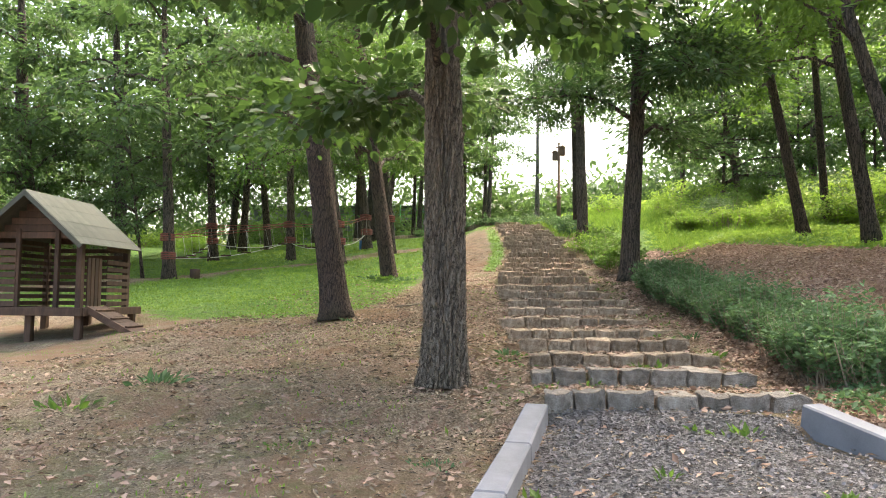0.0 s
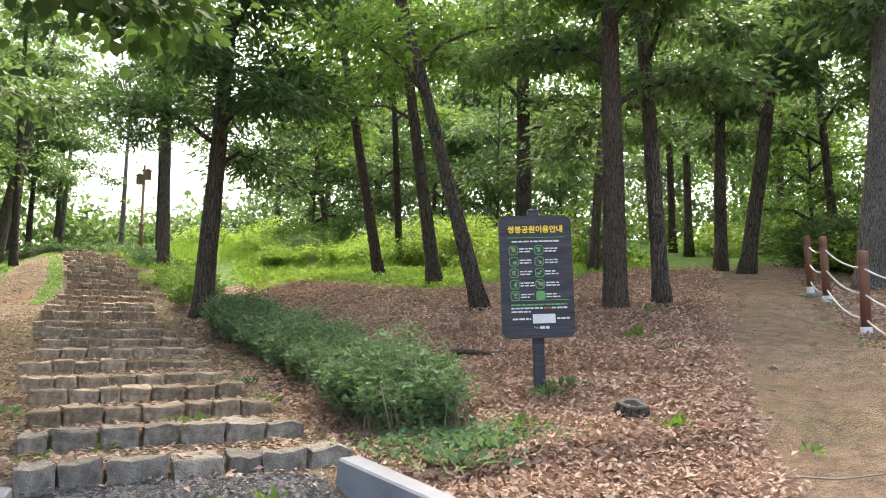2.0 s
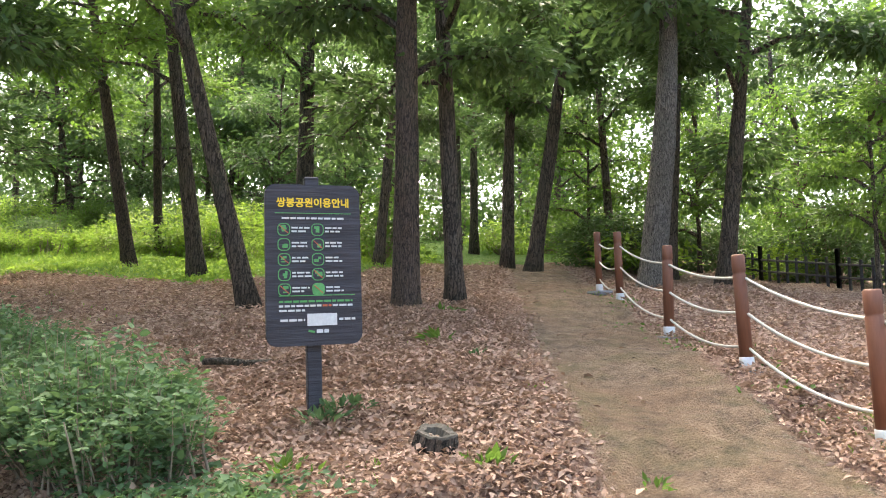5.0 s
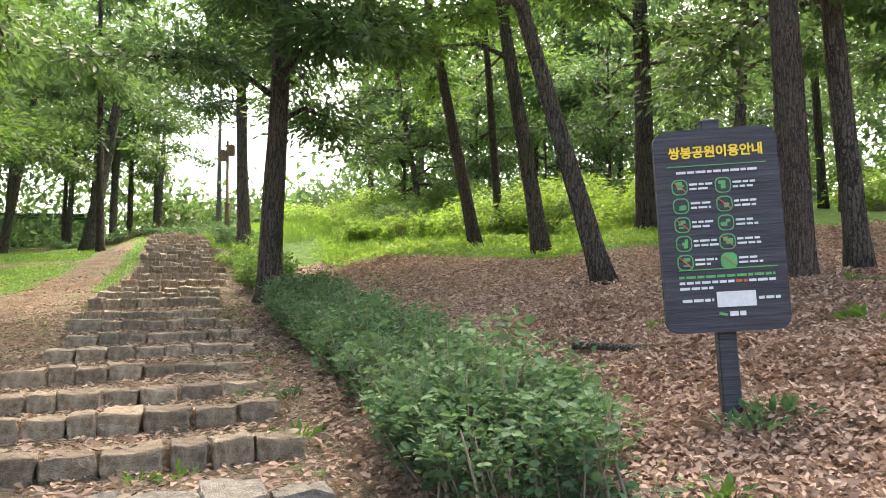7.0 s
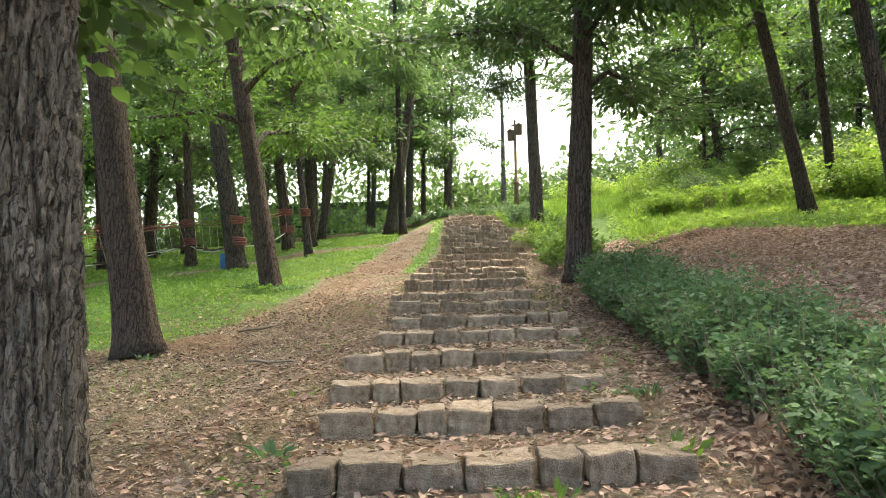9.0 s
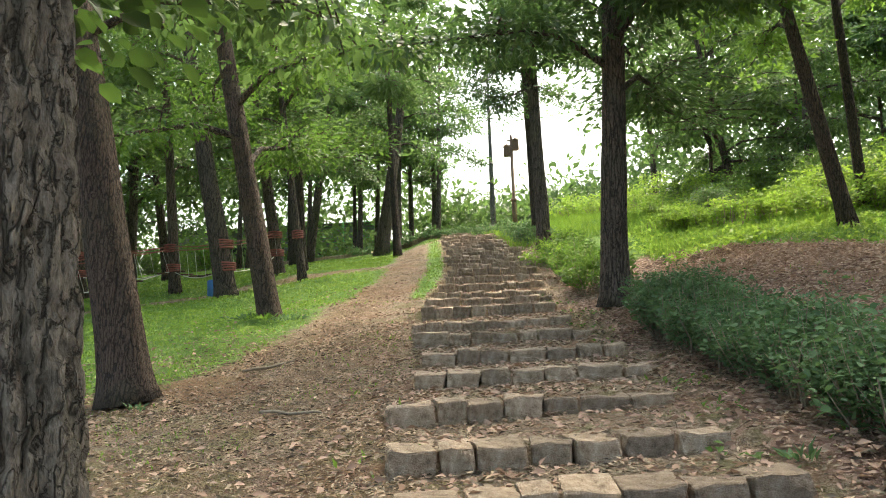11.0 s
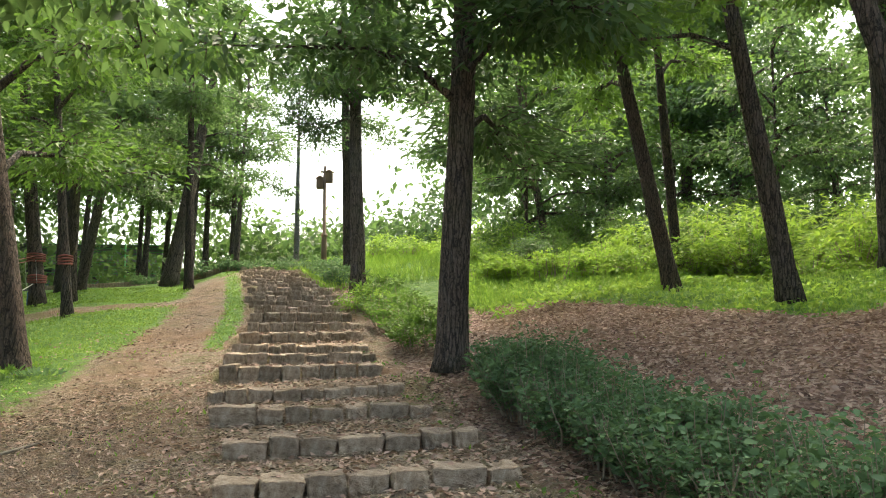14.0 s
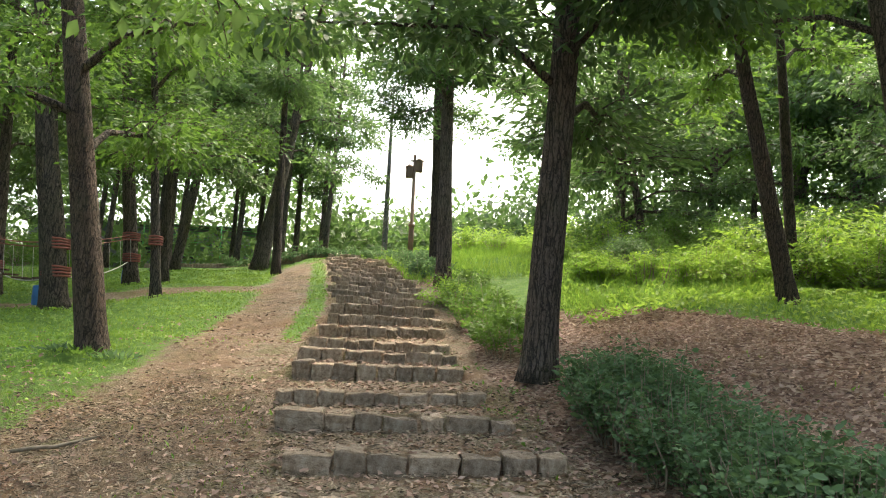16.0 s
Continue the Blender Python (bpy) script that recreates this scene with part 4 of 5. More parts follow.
def notice_board():
    x, y = 3.74, 8.15
    top = thing("notice_board", pose(x, y, float(land(x, y)) - 0.02, 1, -2.2, -13), "dark wood-grained park notice board on a post with yellow lettering", "sign")
    bm = bmesh.new()
    box(bm, (0.115, 0.085, 1.96), Matrix.Translation((0, 0.07, 0.95)), 0.008)
    post = part("post", bm, M_SIGN, top, "dark grooved wooden post")
    bm = bmesh.new()
    rounded(bm, 0.755, 1.27, 0.05, 0.085)
    bmesh.ops.bevel(bm, geom=[e for e in bm.edges if len(e.link_faces) == 2 and e.calc_face_angle(0) > 1.2], offset=0.008, segments=2, affect="EDGES")
    board = part("board", bm, M_SIGN, top)
    cz = 1.22
    board.matrix_basis = Matrix.Translation((0, 0, cz))
    f = -0.029

    def bar(name, w, h, px, pz, material, label="", tilt=0.0):
        b = bmesh.new()
        box(b, (w, 0.004, h), pose(0, 0, 0, 0, tilt, 0))
        ob = part(name, b, material, board, label)
        ob.matrix_basis = Matrix.Translation((px, f, pz))
        return ob
    lettering("title", "쌍봉공원이용안내", 0.079, M_YELLOW, board, 0, 0.485, f, "yellow title lettering")
    bar("rule_line", 0.60, 0.005, 0.0, 0.405, M_GREEN)
    bar("rule_line", 0.60, 0.006, 0.02, -0.245, M_GREEN)
    r = np.random.default_rng(4)

    def words(px, pz, width, h=0.013, material=M_WHITE):
        x0 = px
        while x0 < px + width - 0.01:
            w = min(r.uniform(0.025, 0.06), px + width - x0)
            bar("text_line", w, h, x0 + w / 2, pz, material)
            x0 += w + 0.010
    words(-0.25, 0.365, 0.50, 0.015)
    for row in range(5):
        for col in range(2):
            px, pz = (-0.235, 0.03)[col], 0.275 - 0.118 * row
            b = bmesh.new()
            rounded(b, 0.098, 0.098, 0.004, 0.034)
            inner = bmesh.new()
            rounded(inner, 0.084, 0.084, 0.004, 0.03)
            icon = part("pictogram", b, M_GREEN, board, "round green pictogram")
            icon.matrix_basis = Matrix.Translation((px, f + 0.001, pz))
            full = row == 4 and col == 1
            face = part("pictogram_face", inner, M_GREEN if full else M_SIGN, board)
            face.matrix_basis = Matrix.Translation((px, f - 0.0015, pz))
            for q in range(3):
                bar("pictogram_mark", r.uniform(0.015, 0.045), r.uniform(0.008, 0.03), px + r.uniform(-.015, .015), pz + r.uniform(-.02, .02), M_GREEN).location.y = f - 0.004
            if (row + col) % 2 == 0 or row == 4:
                bar("pictogram_stroke", 0.09, 0.006, px, pz, M_ORANGE, "red forbidding stroke", 42).location.y = f - 0.007
            tx = px + 0.06
            words(tx, pz + 0.014, r.uniform(0.08, 0.16))
            words(tx, pz - 0.014, r.uniform(0.09, 0.17))
    words(-0.28, -0.29, 0.58, 0.016, M_GREEN)
    words(-0.28, -0.325, 0.33, 0.016)
    words(0.06, -0.325, 0.07, 0.016, M_ORANGE)
    words(0.14, -0.325, 0.16, 0.016)
    words(-0.28, -0.36, 0.2, 0.016)
    words(-0.27, -0.435, 0.19, 0.018)
    bar("patch", 0.235, 0.095, 0.055, -0.435, M_WHITE, "blank white sticker").location.y = f - 0.002
    words(0.19, -0.435, 0.13, 0.018)
    bar("emblem", 0.05, 0.016, -0.03, -0.525, M_GREEN, "small green emblem", 12)
    words(0.01, -0.525, 0.10, 0.028)


notice_board()

# ---- rope fence ----
FENCE = [(6.13, 3.93), (6.74, 5.36), (7.57, 6.97), (8.42, 8.57), (10.02, 10.81), (11.2, 12.4)]


def fence_post(x, y, h=1.12, r=0.062):
    top = thing("fence_post", pose(x, y, float(land(x, y)) - 0.1, random.uniform(-1.5, 1.5), random.uniform(-3, 0), 0), "round red-brown wooden fence post in a galvanised foot", "post", "rope fence posts")
    bm = bmesh.new()
    tube(bm, [(0, 0, 0.2), (0, 0, h - 0.13), (0, 0, h - 0.115), (0, 0, h - 0.1), (0, 0, h + 0.05), (0, 0, h + 0.065)], [r, r, r * 0.86, r, r, r * 0.8], 18)
    part("shaft", bm, M_POSTWOOD, top)
    bm = bmesh.new()
    tube(bm, [(0, 0, -0.05), (0, 0, 0.215), (0, 0, 0.22)], [r + 0.006, r + 0.006, r - 0.002], 18)
    part("foot_sleeve", bm, M_STEEL, top, "galvanised steel foot")
    for a in (0.1, 0.16):
        bm = bmesh.new()
        tube(bm, [(0, -r - 0.006, a), (0, -r - 0.016, a)], [0.012, 0.010], 6)
        part("bolt", bm, M_STEEL, top)
    bm = bmesh.new()
    box(bm, (0.36, 0.36, 0.1), Matrix.Translation((0, 0, 0.05)), 0.03)
    part("concrete_footing", bm, M_KERB, top)
    return top


random.seed(4)
for px, py in FENCE:
    fence_post(px, py)
FENCE_ROPES = [(0, 0.97), (1, 0.64), (2, 0.32)]


def sagging(a, b, sag, n=14):
    return [a.lerp(b, i / n) - Vector((0, 0, 4 * sag * (i / n) * (1 - i / n))) for i in range(n + 1)]


def rope(a, b, sag, radius, material, label, category="rope", group="fence ropes"):
    bm = bmesh.new()
    pts = sagging(Vector(a) - Vector(a), Vector(b) - Vector(a), sag)
    tube(bm, pts, [radius] * len(pts), 7)
    ob = new("rope", done(bm, "rope", material))
    ob.location = a
    return tagged(ob, label, category, group)


for (ax, ay), (bx, by) in zip([(5.4, 2.3)] + FENCE, FENCE):
    for k, h in FENCE_ROPES:
        rope(at(ax, ay, h - 0.1), at(bx, by, h - 0.1), 0.07 + 0.02 * k, 0.014, M_ROPE, "pale twisted rope slung between fence posts")
fence_post(5.4, 2.3)

# ---- stump, logs, sticks ----


def stump(x, y, r, h, label):
    """A low sawn stump, leaning, with a bark rim, a grey cut face and a hollow that holds pebbles."""
    top = thing("tree_stump", pose(x, y, float(uneven(x, y)) - 0.02, 14, -6, 20), label, "stump")
    n = 30

    def ring(bm, z, k, rough):
        out = []
        for i in range(n):
            a = 2 * math.pi * i / n
            q = r * k * (1 + rough * noise.noise(Vector((math.cos(a) * 1.6, math.sin(a) * 1.6, 3 + z * 2))) + 0.05 * noise.noise(Vector((math.cos(a) * 5, math.sin(a) * 5, z * 9))))
            out.append(bm.verts.new((math.cos(a) * q * 1.12, math.sin(a) * q, z + 0.014 * noise.noise(Vector((math.cos(a) * 2, math.sin(a) * 2, k * 3))))))
        return out

    def skin(bm, rings):
        for a, b in zip(rings, rings[1:]):
            for i in range(n):
                bm.faces.new((a[i], a[(i + 1) % n], b[(i + 1) % n], b[i]))
    bm = bmesh.new()
    skin(bm, [ring(bm, -0.05, 1.2, 0.3), ring(bm, h * 0.35, 1.06, 0.3), ring(bm, h * 0.8, 1.0, 0.3), ring(bm, h - 0.004, 0.985, 0.3)])
    part("bark", bm, M_BARK, top, "dark brown split bark")
    bm = bmesh.new()
    rings = [ring(bm, h - 0.004, 0.985, 0.3), ring(bm, h + 0.006, 0.93, 0.3), ring(bm, h, 0.6, 0.5), ring(bm, h - 0.03, 0.5, 0.5), ring(bm, h - 0.07, 0.4, 0.4)]
    skin(bm, rings)
    bm.faces.new(rings[-1])
    part("cut_face", bm, M_CUT, top, "weathered grey cut wood with a dark hollow")
    for k, (px, py, s) in enumerate(((-0.045, 0.02, 0.03), (0.02, 0.05, 0.034), (0.05, 0.02, 0.024), (-0.02, -0.03, 0.02), (0.035, -0.03, 0.022))):
        bm = bmesh.new()
        bmesh.ops.create_icosphere(bm, subdivisions=2, radius=s, matrix=Matrix.Translation((px, py, h - 0.055)) @ Matrix.Diagonal((1, 0.8, 0.65, 1)))
        for v in bm.verts:
            v.co += noise.noise_vector(v.co * 30 + Vector((k, 0, 0))) * 0.006
        part("pebble", bm, M_STONE, top, "pale pebble")


stump(3.98, 6.85, 0.13, 0.15, "low grey hollow tree stump holding pebbles among dry leaves")


def log(a, b, r, label):
    bm = bmesh.new()
    a, b = at(*a, r * 0.6), at(*b, r * 0.7)
    d = b - a
    pts = [d * s + Vector((0.03 * math.sin(5 * s), 0.02 * math.cos(7 * s), 0.01 * math.sin(9 * s))) for s in (0, 0.2, 0.45, 0.7, 0.9, 1)]
    tube(bm, pts, [r, r * 1.05, r * 0.95, r * 0.9, r * 0.8, r * 0.5], 9, 0.2)
    ob = new("fallen_branch", done(bm, "fallen_branch", M_BARK if r > 0.03 else M_STICK))
    ob.location = a
    tagged(ob, label, "branch", "fallen branches")


log((3.55, 10.6), (4.2, 9.85), 0.035, "fallen bark-covered branch on dry leaves")
log((4.2, 5.4), (5.0, 5.1), 0.007, "thin fallen twig on the trail")
log((5.3, 4.6), (5.9, 4.9), 0.007, "thin fallen twig on the trail")
log((-3.4, 9.6), (-2.6, 10.0), 0.013, "thin fallen twig on bare earth")
log((-3.2, 12.2), (-2.5, 12.0), 0.014, "thin fallen twig on bare earth")
log((-4.4, 14.3), (-3.8, 14.7), 0.016, "thin fallen twig on bare earth")

# ---- play hut ----


def play_hut():
    x0, y0 = -9.4, 11.45
    W, D, F = 2.05, 2.1, 0.45
    z0 = float(land(x0 - 1, y0 + 1)) - 0.02
    top = thing("play_hut", pose(x0, y0, z0, 0, 0, 9), "weathered brown wooden play hut on legs with a gabled roof", "playhouse")

    def board(name, size, centre, material=M_WOOD_OLD, rot=(0, 0, 0), bev=0.006, label=""):
        bm = bmesh.new()
        box(bm, size, Matrix(), bev)
        ob = part(name, bm, material, top, label)
        ob.matrix_basis = Matrix.Translation(centre) @ pose(0, 0, 0, *rot)
    for lx, ly in ((-0.08, 0.08), (-W + 0.1, 0.08), (-0.08, D - 0.1), (-W + 0.1, D - 0.1), (-W / 2, 0.1), (-W / 2, D - 0.1)):
        board("leg", (0.12, 0.12, F + 0.3), (lx, ly, F / 2 - 0.15))
    for k in range(12):
        board("deck_plank", (0.165, D, 0.035), (-W + 0.085 + k * 0.171, D / 2, F))
    board("deck_beam", (W + 0.06, 0.05, 0.15), (-W / 2, -0.03, F - 0.03))
    board("deck_beam", (0.05, D + 0.06, 0.15), (0.03, D / 2, F - 0.03))
    board("deck_beam", (0.05, D + 0.06, 0.15), (-W - 0.03, D / 2, F - 0.03))
    xa, xb, ya, yb, H = -0.22, -W + 0.12, 0.3, D - 0.12, 1.3
    xm = (xa + xb) / 2
    for px in (xa, xb):
        for py in (ya, yb):
            board("corner_post", (0.11, 0.11, H), (px, py, F + H / 2))
    for px in (xa - 0.45, xb + 0.5):
        board("door_post", (0.08, 0.08, H + 0.2), (px, ya, F + H / 2 + 0.1))
    r = np.random.default_rng(8)
    for k in range(9):
        z = F + 0.1 + k * 0.135
        board("front_board", (0.45, 0.025, 0.10), (xb + 0.27, ya - 0.05, z), rot=(0, float(r.uniform(-2, 2)), 0))
        board("rear_board", (xa - xb, 0.025, 0.085), (xm, yb, z))
        board("side_board", (0.025, yb - ya, 0.085), (xb, (ya + yb) / 2, z))
        if k != 7:
            board("side_board", (0.025, 0.85, 0.085), (xa + 0.05, yb - 0.42, z), rot=(float(r.uniform(-2, 2)), 0, 0))
    for k in range(4):
        board("upright_board", (0.025, 0.105, 0.95), (xa + 0.05, ya + 0.2 + 0.13 * k, F + 0.5))
    board("side_rail", (0.04, yb - ya, 0.09), (xa, (ya + yb) / 2, F + H))
    board("side_rail", (0.04, yb - ya, 0.09), (xb, (ya + yb) / 2, F + H))
    apex = F + 2.15
    for k in range(6):
        w = (xa - xb) * (1 - (k + 0.4) / 6.2)
        for py, nm in ((ya + 0.02, "gable_board"), (yb, "gable_board")):
            board(nm, (w, 0.025, 0.125), (xm, py, F + H + 0.08 + 0.13 * k))
    half = (xa - xb) / 2 + 0.24
    slope = math.atan2(apex - (F + H) + 0.12, half)
    ln = half / math.cos(slope)
    for sgn in (1, -1):
        for k in range(7):
            s = (k + 0.5) / 7
            board("roof_board", (ln / 7 + 0.02, D + 0.15, 0.022), (xm + sgn * half * s, D / 2 - 0.05, apex + 0.02 - math.tan(slope) * half * s + 0.004 * (k % 2)), M_ROOF, (0, sgn * math.degrees(slope), 0))
        board("barge_board", (ln + 0.02, 0.03, 0.09), (xm + sgn * half / 2, -0.135, apex - 0.03 - math.tan(slope) * half / 2), M_ROOF, (0, sgn * math.degrees(slope), 0))
    # ramp
    ang = math.degrees(math.atan2(F + 0.05, 0.95))
    for py in (0.12, 0.72):
        board("ramp_beam", (1.1, 0.05, 0.12), (0.5, py, F / 2 + 0.0), rot=(0, ang, 0))
    for k in range(5):
        s = (k + 0.5) / 5
        board("ramp_plank", (0.2, 0.64, 0.03), (0.04 + 0.93 * s, 0.42, F + 0.06 - (F + 0.03) * s), rot=(0, ang, 0))
    for k in range(3):
        s = (k + 0.6) / 3.3
        board("ramp_cleat", (0.035, 0.64, 0.035), (0.06 + 0.93 * s, 0.42, F + 0.09 - (F + 0.03) * s), rot=(0, ang, 0))


play_hut()

# ---- lamp post ----


def lamp_post():
    x, y = -2.6, 33.2
    top = thing("lamp_post", pose(x, y, float(land(x, y)) - 0.1), "brown wooden lamp post with two hanging lanterns", "street lamp")

    def bar(name, size, centre, material=M_LAMPWOOD):
        bm = bmesh.new()
        box(bm, size, Matrix.Translation(centre), 0.01)
        return part(name, bm, material, top)
    bm = bmesh.new()
    tube(bm, [(0, 0, 0), (0, 0, 1.3), (0, 0, 1.35), (0, 0, 3.6)], [0.1, 0.09, 0.065, 0.055], 10)
    part("pole", bm, M_LAMPWOOD, top)
    bm = bmesh.new()
    tube(bm, [(0, 0, 1.32), (0, 0, 1.42)], [0.125, 0.1], 10)
    part("collar", bm, M_LAMPWOOD, top)
    bar("cross_arm", (0.5, 0.07, 0.07), (0, 0, 3.25))
    bar("cross_arm", (0.34, 0.06, 0.06), (0.02, 0, 3.62))
    for lx, lz in ((-0.17, 2.98), (0.16, 3.2)):
        bm = bmesh.new()
        box(bm, (0.24, 0.24, 0.36), Matrix.Translation((lx, 0, lz + 0.22)), 0.015)
        lantern = part("lantern", bm, M_LAMPWOOD, top, "boxy brown lantern")
        bm = bmesh.new()
        tube(bm, [(lx, 0, lz + 0.4), (lx, 0, lz + 0.52)], [0.19, 0.03], 4)
        part("cap", bm, M_LAMPWOOD, lantern)
    bar("finial", (0.09, 0.09, 0.26), (0, 0, 3.7))


lamp_post()

# ---- rope course among the trees beyond the lawn ----


def wrap(x, y, z, r, label="red rope guard wound round a trunk"):
    bm = bmesh.new()
    for k in range(4):
        n = 14
        ring = [(math.cos(2 * math.pi * i / n) * r, math.sin(2 * math.pi * i / n) * r, 0.06 * k + 0.01 * math.sin(i + k)) for i in range(n + 1)]
        tube(bm, ring, [0.024] * (n + 1), 6, caps=False)
    ob = new("trunk_guard", done(bm, "trunk_guard", M_RED))
    ob.location = (x, y, z)
    tagged(ob, label, "rope guard", "trunk guards")


ANCHORS = [(-13.6, 20.4, 0.2), (-15.6, 26.3, 0.2), (-11.9, 25.5, 0.18), (-9.16, 23.3, 0.27), (-7.7, 24.8, 0.13), (-9.8, 28.1, 0.21)]
for x, y, r in ANCHORS:
    for h in ((0.68, 1.26) if r > 0.175 else (1.26,)):
        wrap(x - 0.09 * h, y, float(land(x, y)) + h, r * 0.95 + 0.02)
for (i, j) in ((0, 2), (1, 2), (2, 3), (3, 5), (0, 1)):
    (ax, ay, _), (bx, by, _) = ANCHORS[i], ANCHORS[j]
    for h, s in ((0.7, 0.2), (1.32, 0.05), (1.42, 0.06)):
        rope(at(ax - 0.1, ay, h), at(bx - 0.1, by, h), s, 0.013, M_RED if h > 1 else M_ROPE, "taut rope of the tree rope course", group="rope course ropes")
    lo, hi = sagging(at(ax, ay, 0.7), at(bx, by, 0.7), 0.2, 12), sagging(at(ax, ay, 1.32), at(bx, by, 1.32), 0.05, 12)
    for k in range(1, 12, 2):
        if i in (0, 2):
            step = new("tread_board", None)
            bm = bmesh.new()
            box(bm, (0.34, 0.12, 0.04), Matrix(), 0.008)
            me = done(bm, "tread_board", M_WOOD_OLD)
            bpy.data.objects.remove(step)
            step = new("tread_board", me)
            step.location = lo[k] + Vector((0, 0, 0.03))
            tagged(step, "small wooden tread hung on the rope bridge", "tread", "rope bridge treads")
        rope(hi[k], lo[k] + (lo[min(12, k + 1)] - lo[k]) * 0.5, 0.0, 0.005, M_ROPE, "thin hanger rope of the rope bridge", group="rope course ropes")


def barrel(x, y):
    bm = bmesh.new()
    tube(bm, [(0, 0, 0), (0, 0, 0.03), (0, 0, 0.17), (0, 0, 0.2), (0, 0, 0.23), (0, 0, 0.42), (0, 0, 0.44)], [0.18, 0.2, 0.2, 0.21, 0.2, 0.2, 0.17], 18)
    ob = new("barrel", done(bm, "barrel", M_BLUE))
    ob.location = at(x, y, -0.03)
    tagged(ob, "small blue plastic barrel on the ground", "barrel", "blue barrels")


barrel(-9.86, 24.0)
barrel(-10.2, 28.8)
bm = bmesh.new()
tube(bm, [(0, 0, 0), (0, 0, 0.35), (0, 0, 0.37)], [0.16, 0.155, 0.14], 14, 0.1)
ob = new("log_seat", done(bm, "log_seat", M_WOOD_OLD))
ob.location = at(-12.9, 20.7, -0.05)
tagged(ob, "short upright log seat beside a tree", "log seat")

# ---- dark paling fence beyond the trail ----


def paling(a, b):
    n = 9
    ax, ay = a
    bx, by = b
    top = thing("paling_fence", pose(ax, ay, float(land(ax, ay))), "dark wooden paling fence with two rails", "fence", "paling fences")
    o = top.matrix_basis.translation
    for k in range(n):
        s = k / (n - 1)
        p = at(ax + (bx - ax) * s, ay + (by - ay) * s) - o
        tall = 1.0 if k in (0, n - 1) else 0.72 + 0.06 * (k % 2)
        bm = bmesh.new()
        w = 0.09 if k in (0, n - 1) else 0.06
        box(bm, (w, w, tall + 0.2), Matrix.Translation(p + Vector((0, 0, tall / 2 - 0.1))), 0.008)
        part("pale", bm, M_SIGN, top)
    for h in (0.28, 0.6):
        bm = bmesh.new()
        p, q = at(ax, ay, h) - o, at(bx, by, h) - o
        tube(bm, [p, q], [0.035, 0.035], 6)
        part("rail", bm, M_SIGN, top)


PALE = [(22.5, 18.5), (20.5, 15.2), (19.4, 12.4), (18.6, 9.8), (18.4, 7.2), (18.6, 4.6)]
for a, b in zip(PALE, PALE[1:]):
    paling(a, b)

# ---- beyond the head of the steps: wire fence, shelter wall, low stone edging ----


def mesh_fence(a, b, height):
    ax, ay = a
    bx, by = b
    L = math.hypot(bx - ax, by - ay)
    top = thing("mesh_fence", pose(ax, ay, float(land(ax, ay)), 0, 0, math.degrees(math.atan2(by - ay, bx - ax))), "tall green wire mesh fence of a sports ground", "fence")
    for k in range(int(L / 2.5) + 1):
        bm = bmesh.new()
        tube(bm, [(k * 2.5, 0, -0.5), (k * 2.5, 0, height)], [0.05, 0.05], 8)
        part("post", bm, M_GREEN, top)
    for k in range(14):
        bm = bmesh.new()
        z = 0.3 + k * (height - 0.4) / 13
        tube(bm, [(0, 0, z), (L, 0, z)], [0.018, 0.018], 5)
        part("wire", bm, M_GREEN, top)


mesh_fence((-22, 56), (-5, 58), 3.4)


def shelter():
    x, y = -24, 62
    top = thing("shelter", pose(x, y, float(land(x, y)) - 0.3, 0, 0, 5), "pale low building beyond the wire fence", "building")
    bm = bmesh.new()
    box(bm, (16, 4, 3.6), Matrix.Translation((0, 0, 1.8)), 0.05)
    part("wall", bm, M_KERB, top)
    bm = bmesh.new()
    box(bm, (16.8, 4.8, 0.3), Matrix.Translation((0, 0, 3.75)), 0.05)
    part("roof", bm, M_ROOF, top)
    for k in range(5):
        bm = bmesh.new()
        box(bm, (1.6, 0.08, 1.2), Matrix.Translation((-6 + 3 * k, -2.02, 2.0)), 0.02)
        part("window", bm, M_SIGN, top)


shelter()
edging = thing("stone_edging", pose(-12, 41, 0), "low edging of rough stones along the upper path", "edging")
r5 = np.random.default_rng(15)
for k in range(34):
    s = k / 33
    x, y = -15.5 + 10.5 * s, 42.0 - 6.2 * s ** 1.6
    ob = new("stone", STONES[k % len(STONES)])
    ob.parent = edging
    ob.matrix_basis = Matrix.Translation(Vector((x + 12, y - 41, float(land(x, y)) + 0.2))) @ pose(0, 0, 0, 0, 0, -25 + r5.uniform(-9, 9)) @ Matrix.Diagonal((0.34, 0.3, 0.34, 1))

# ---- ground cover ----


def on_ground(n, box_, test, seed):
    r = np.random.default_rng(seed)
    x, y = r.uniform(box_[0], box_[1], n), r.uniform(box_[2], box_[3], n)
    keep = r.uniform(0, 1, n) < test(x, y)
    x, y = x[keep], y[keep]
    return x, y, r


def strew(name, label, category, x, y, r, lo, hi, wide, material, lift=0.012, rise=0.25):
    n = len(x)
    L = r.uniform(lo, hi, n)
    C = np.stack([x, y, uneven(x, y) + lift + r.uniform(0, 0.025, n)], 1)
    a = r.uniform(0, 2 * math.pi, n)
    A = np.stack([np.cos(a), np.sin(a), r.normal(size=n) * rise], 1)
    N = r.normal(size=(n, 3)) * 0.45 + [0, 0, 1]
    me = leaf_mesh(name, C, A, N, L, L * wide * r.uniform(0.7, 1.3, n), material)
    tagged(new(name, me), label, category, kind="stuff")


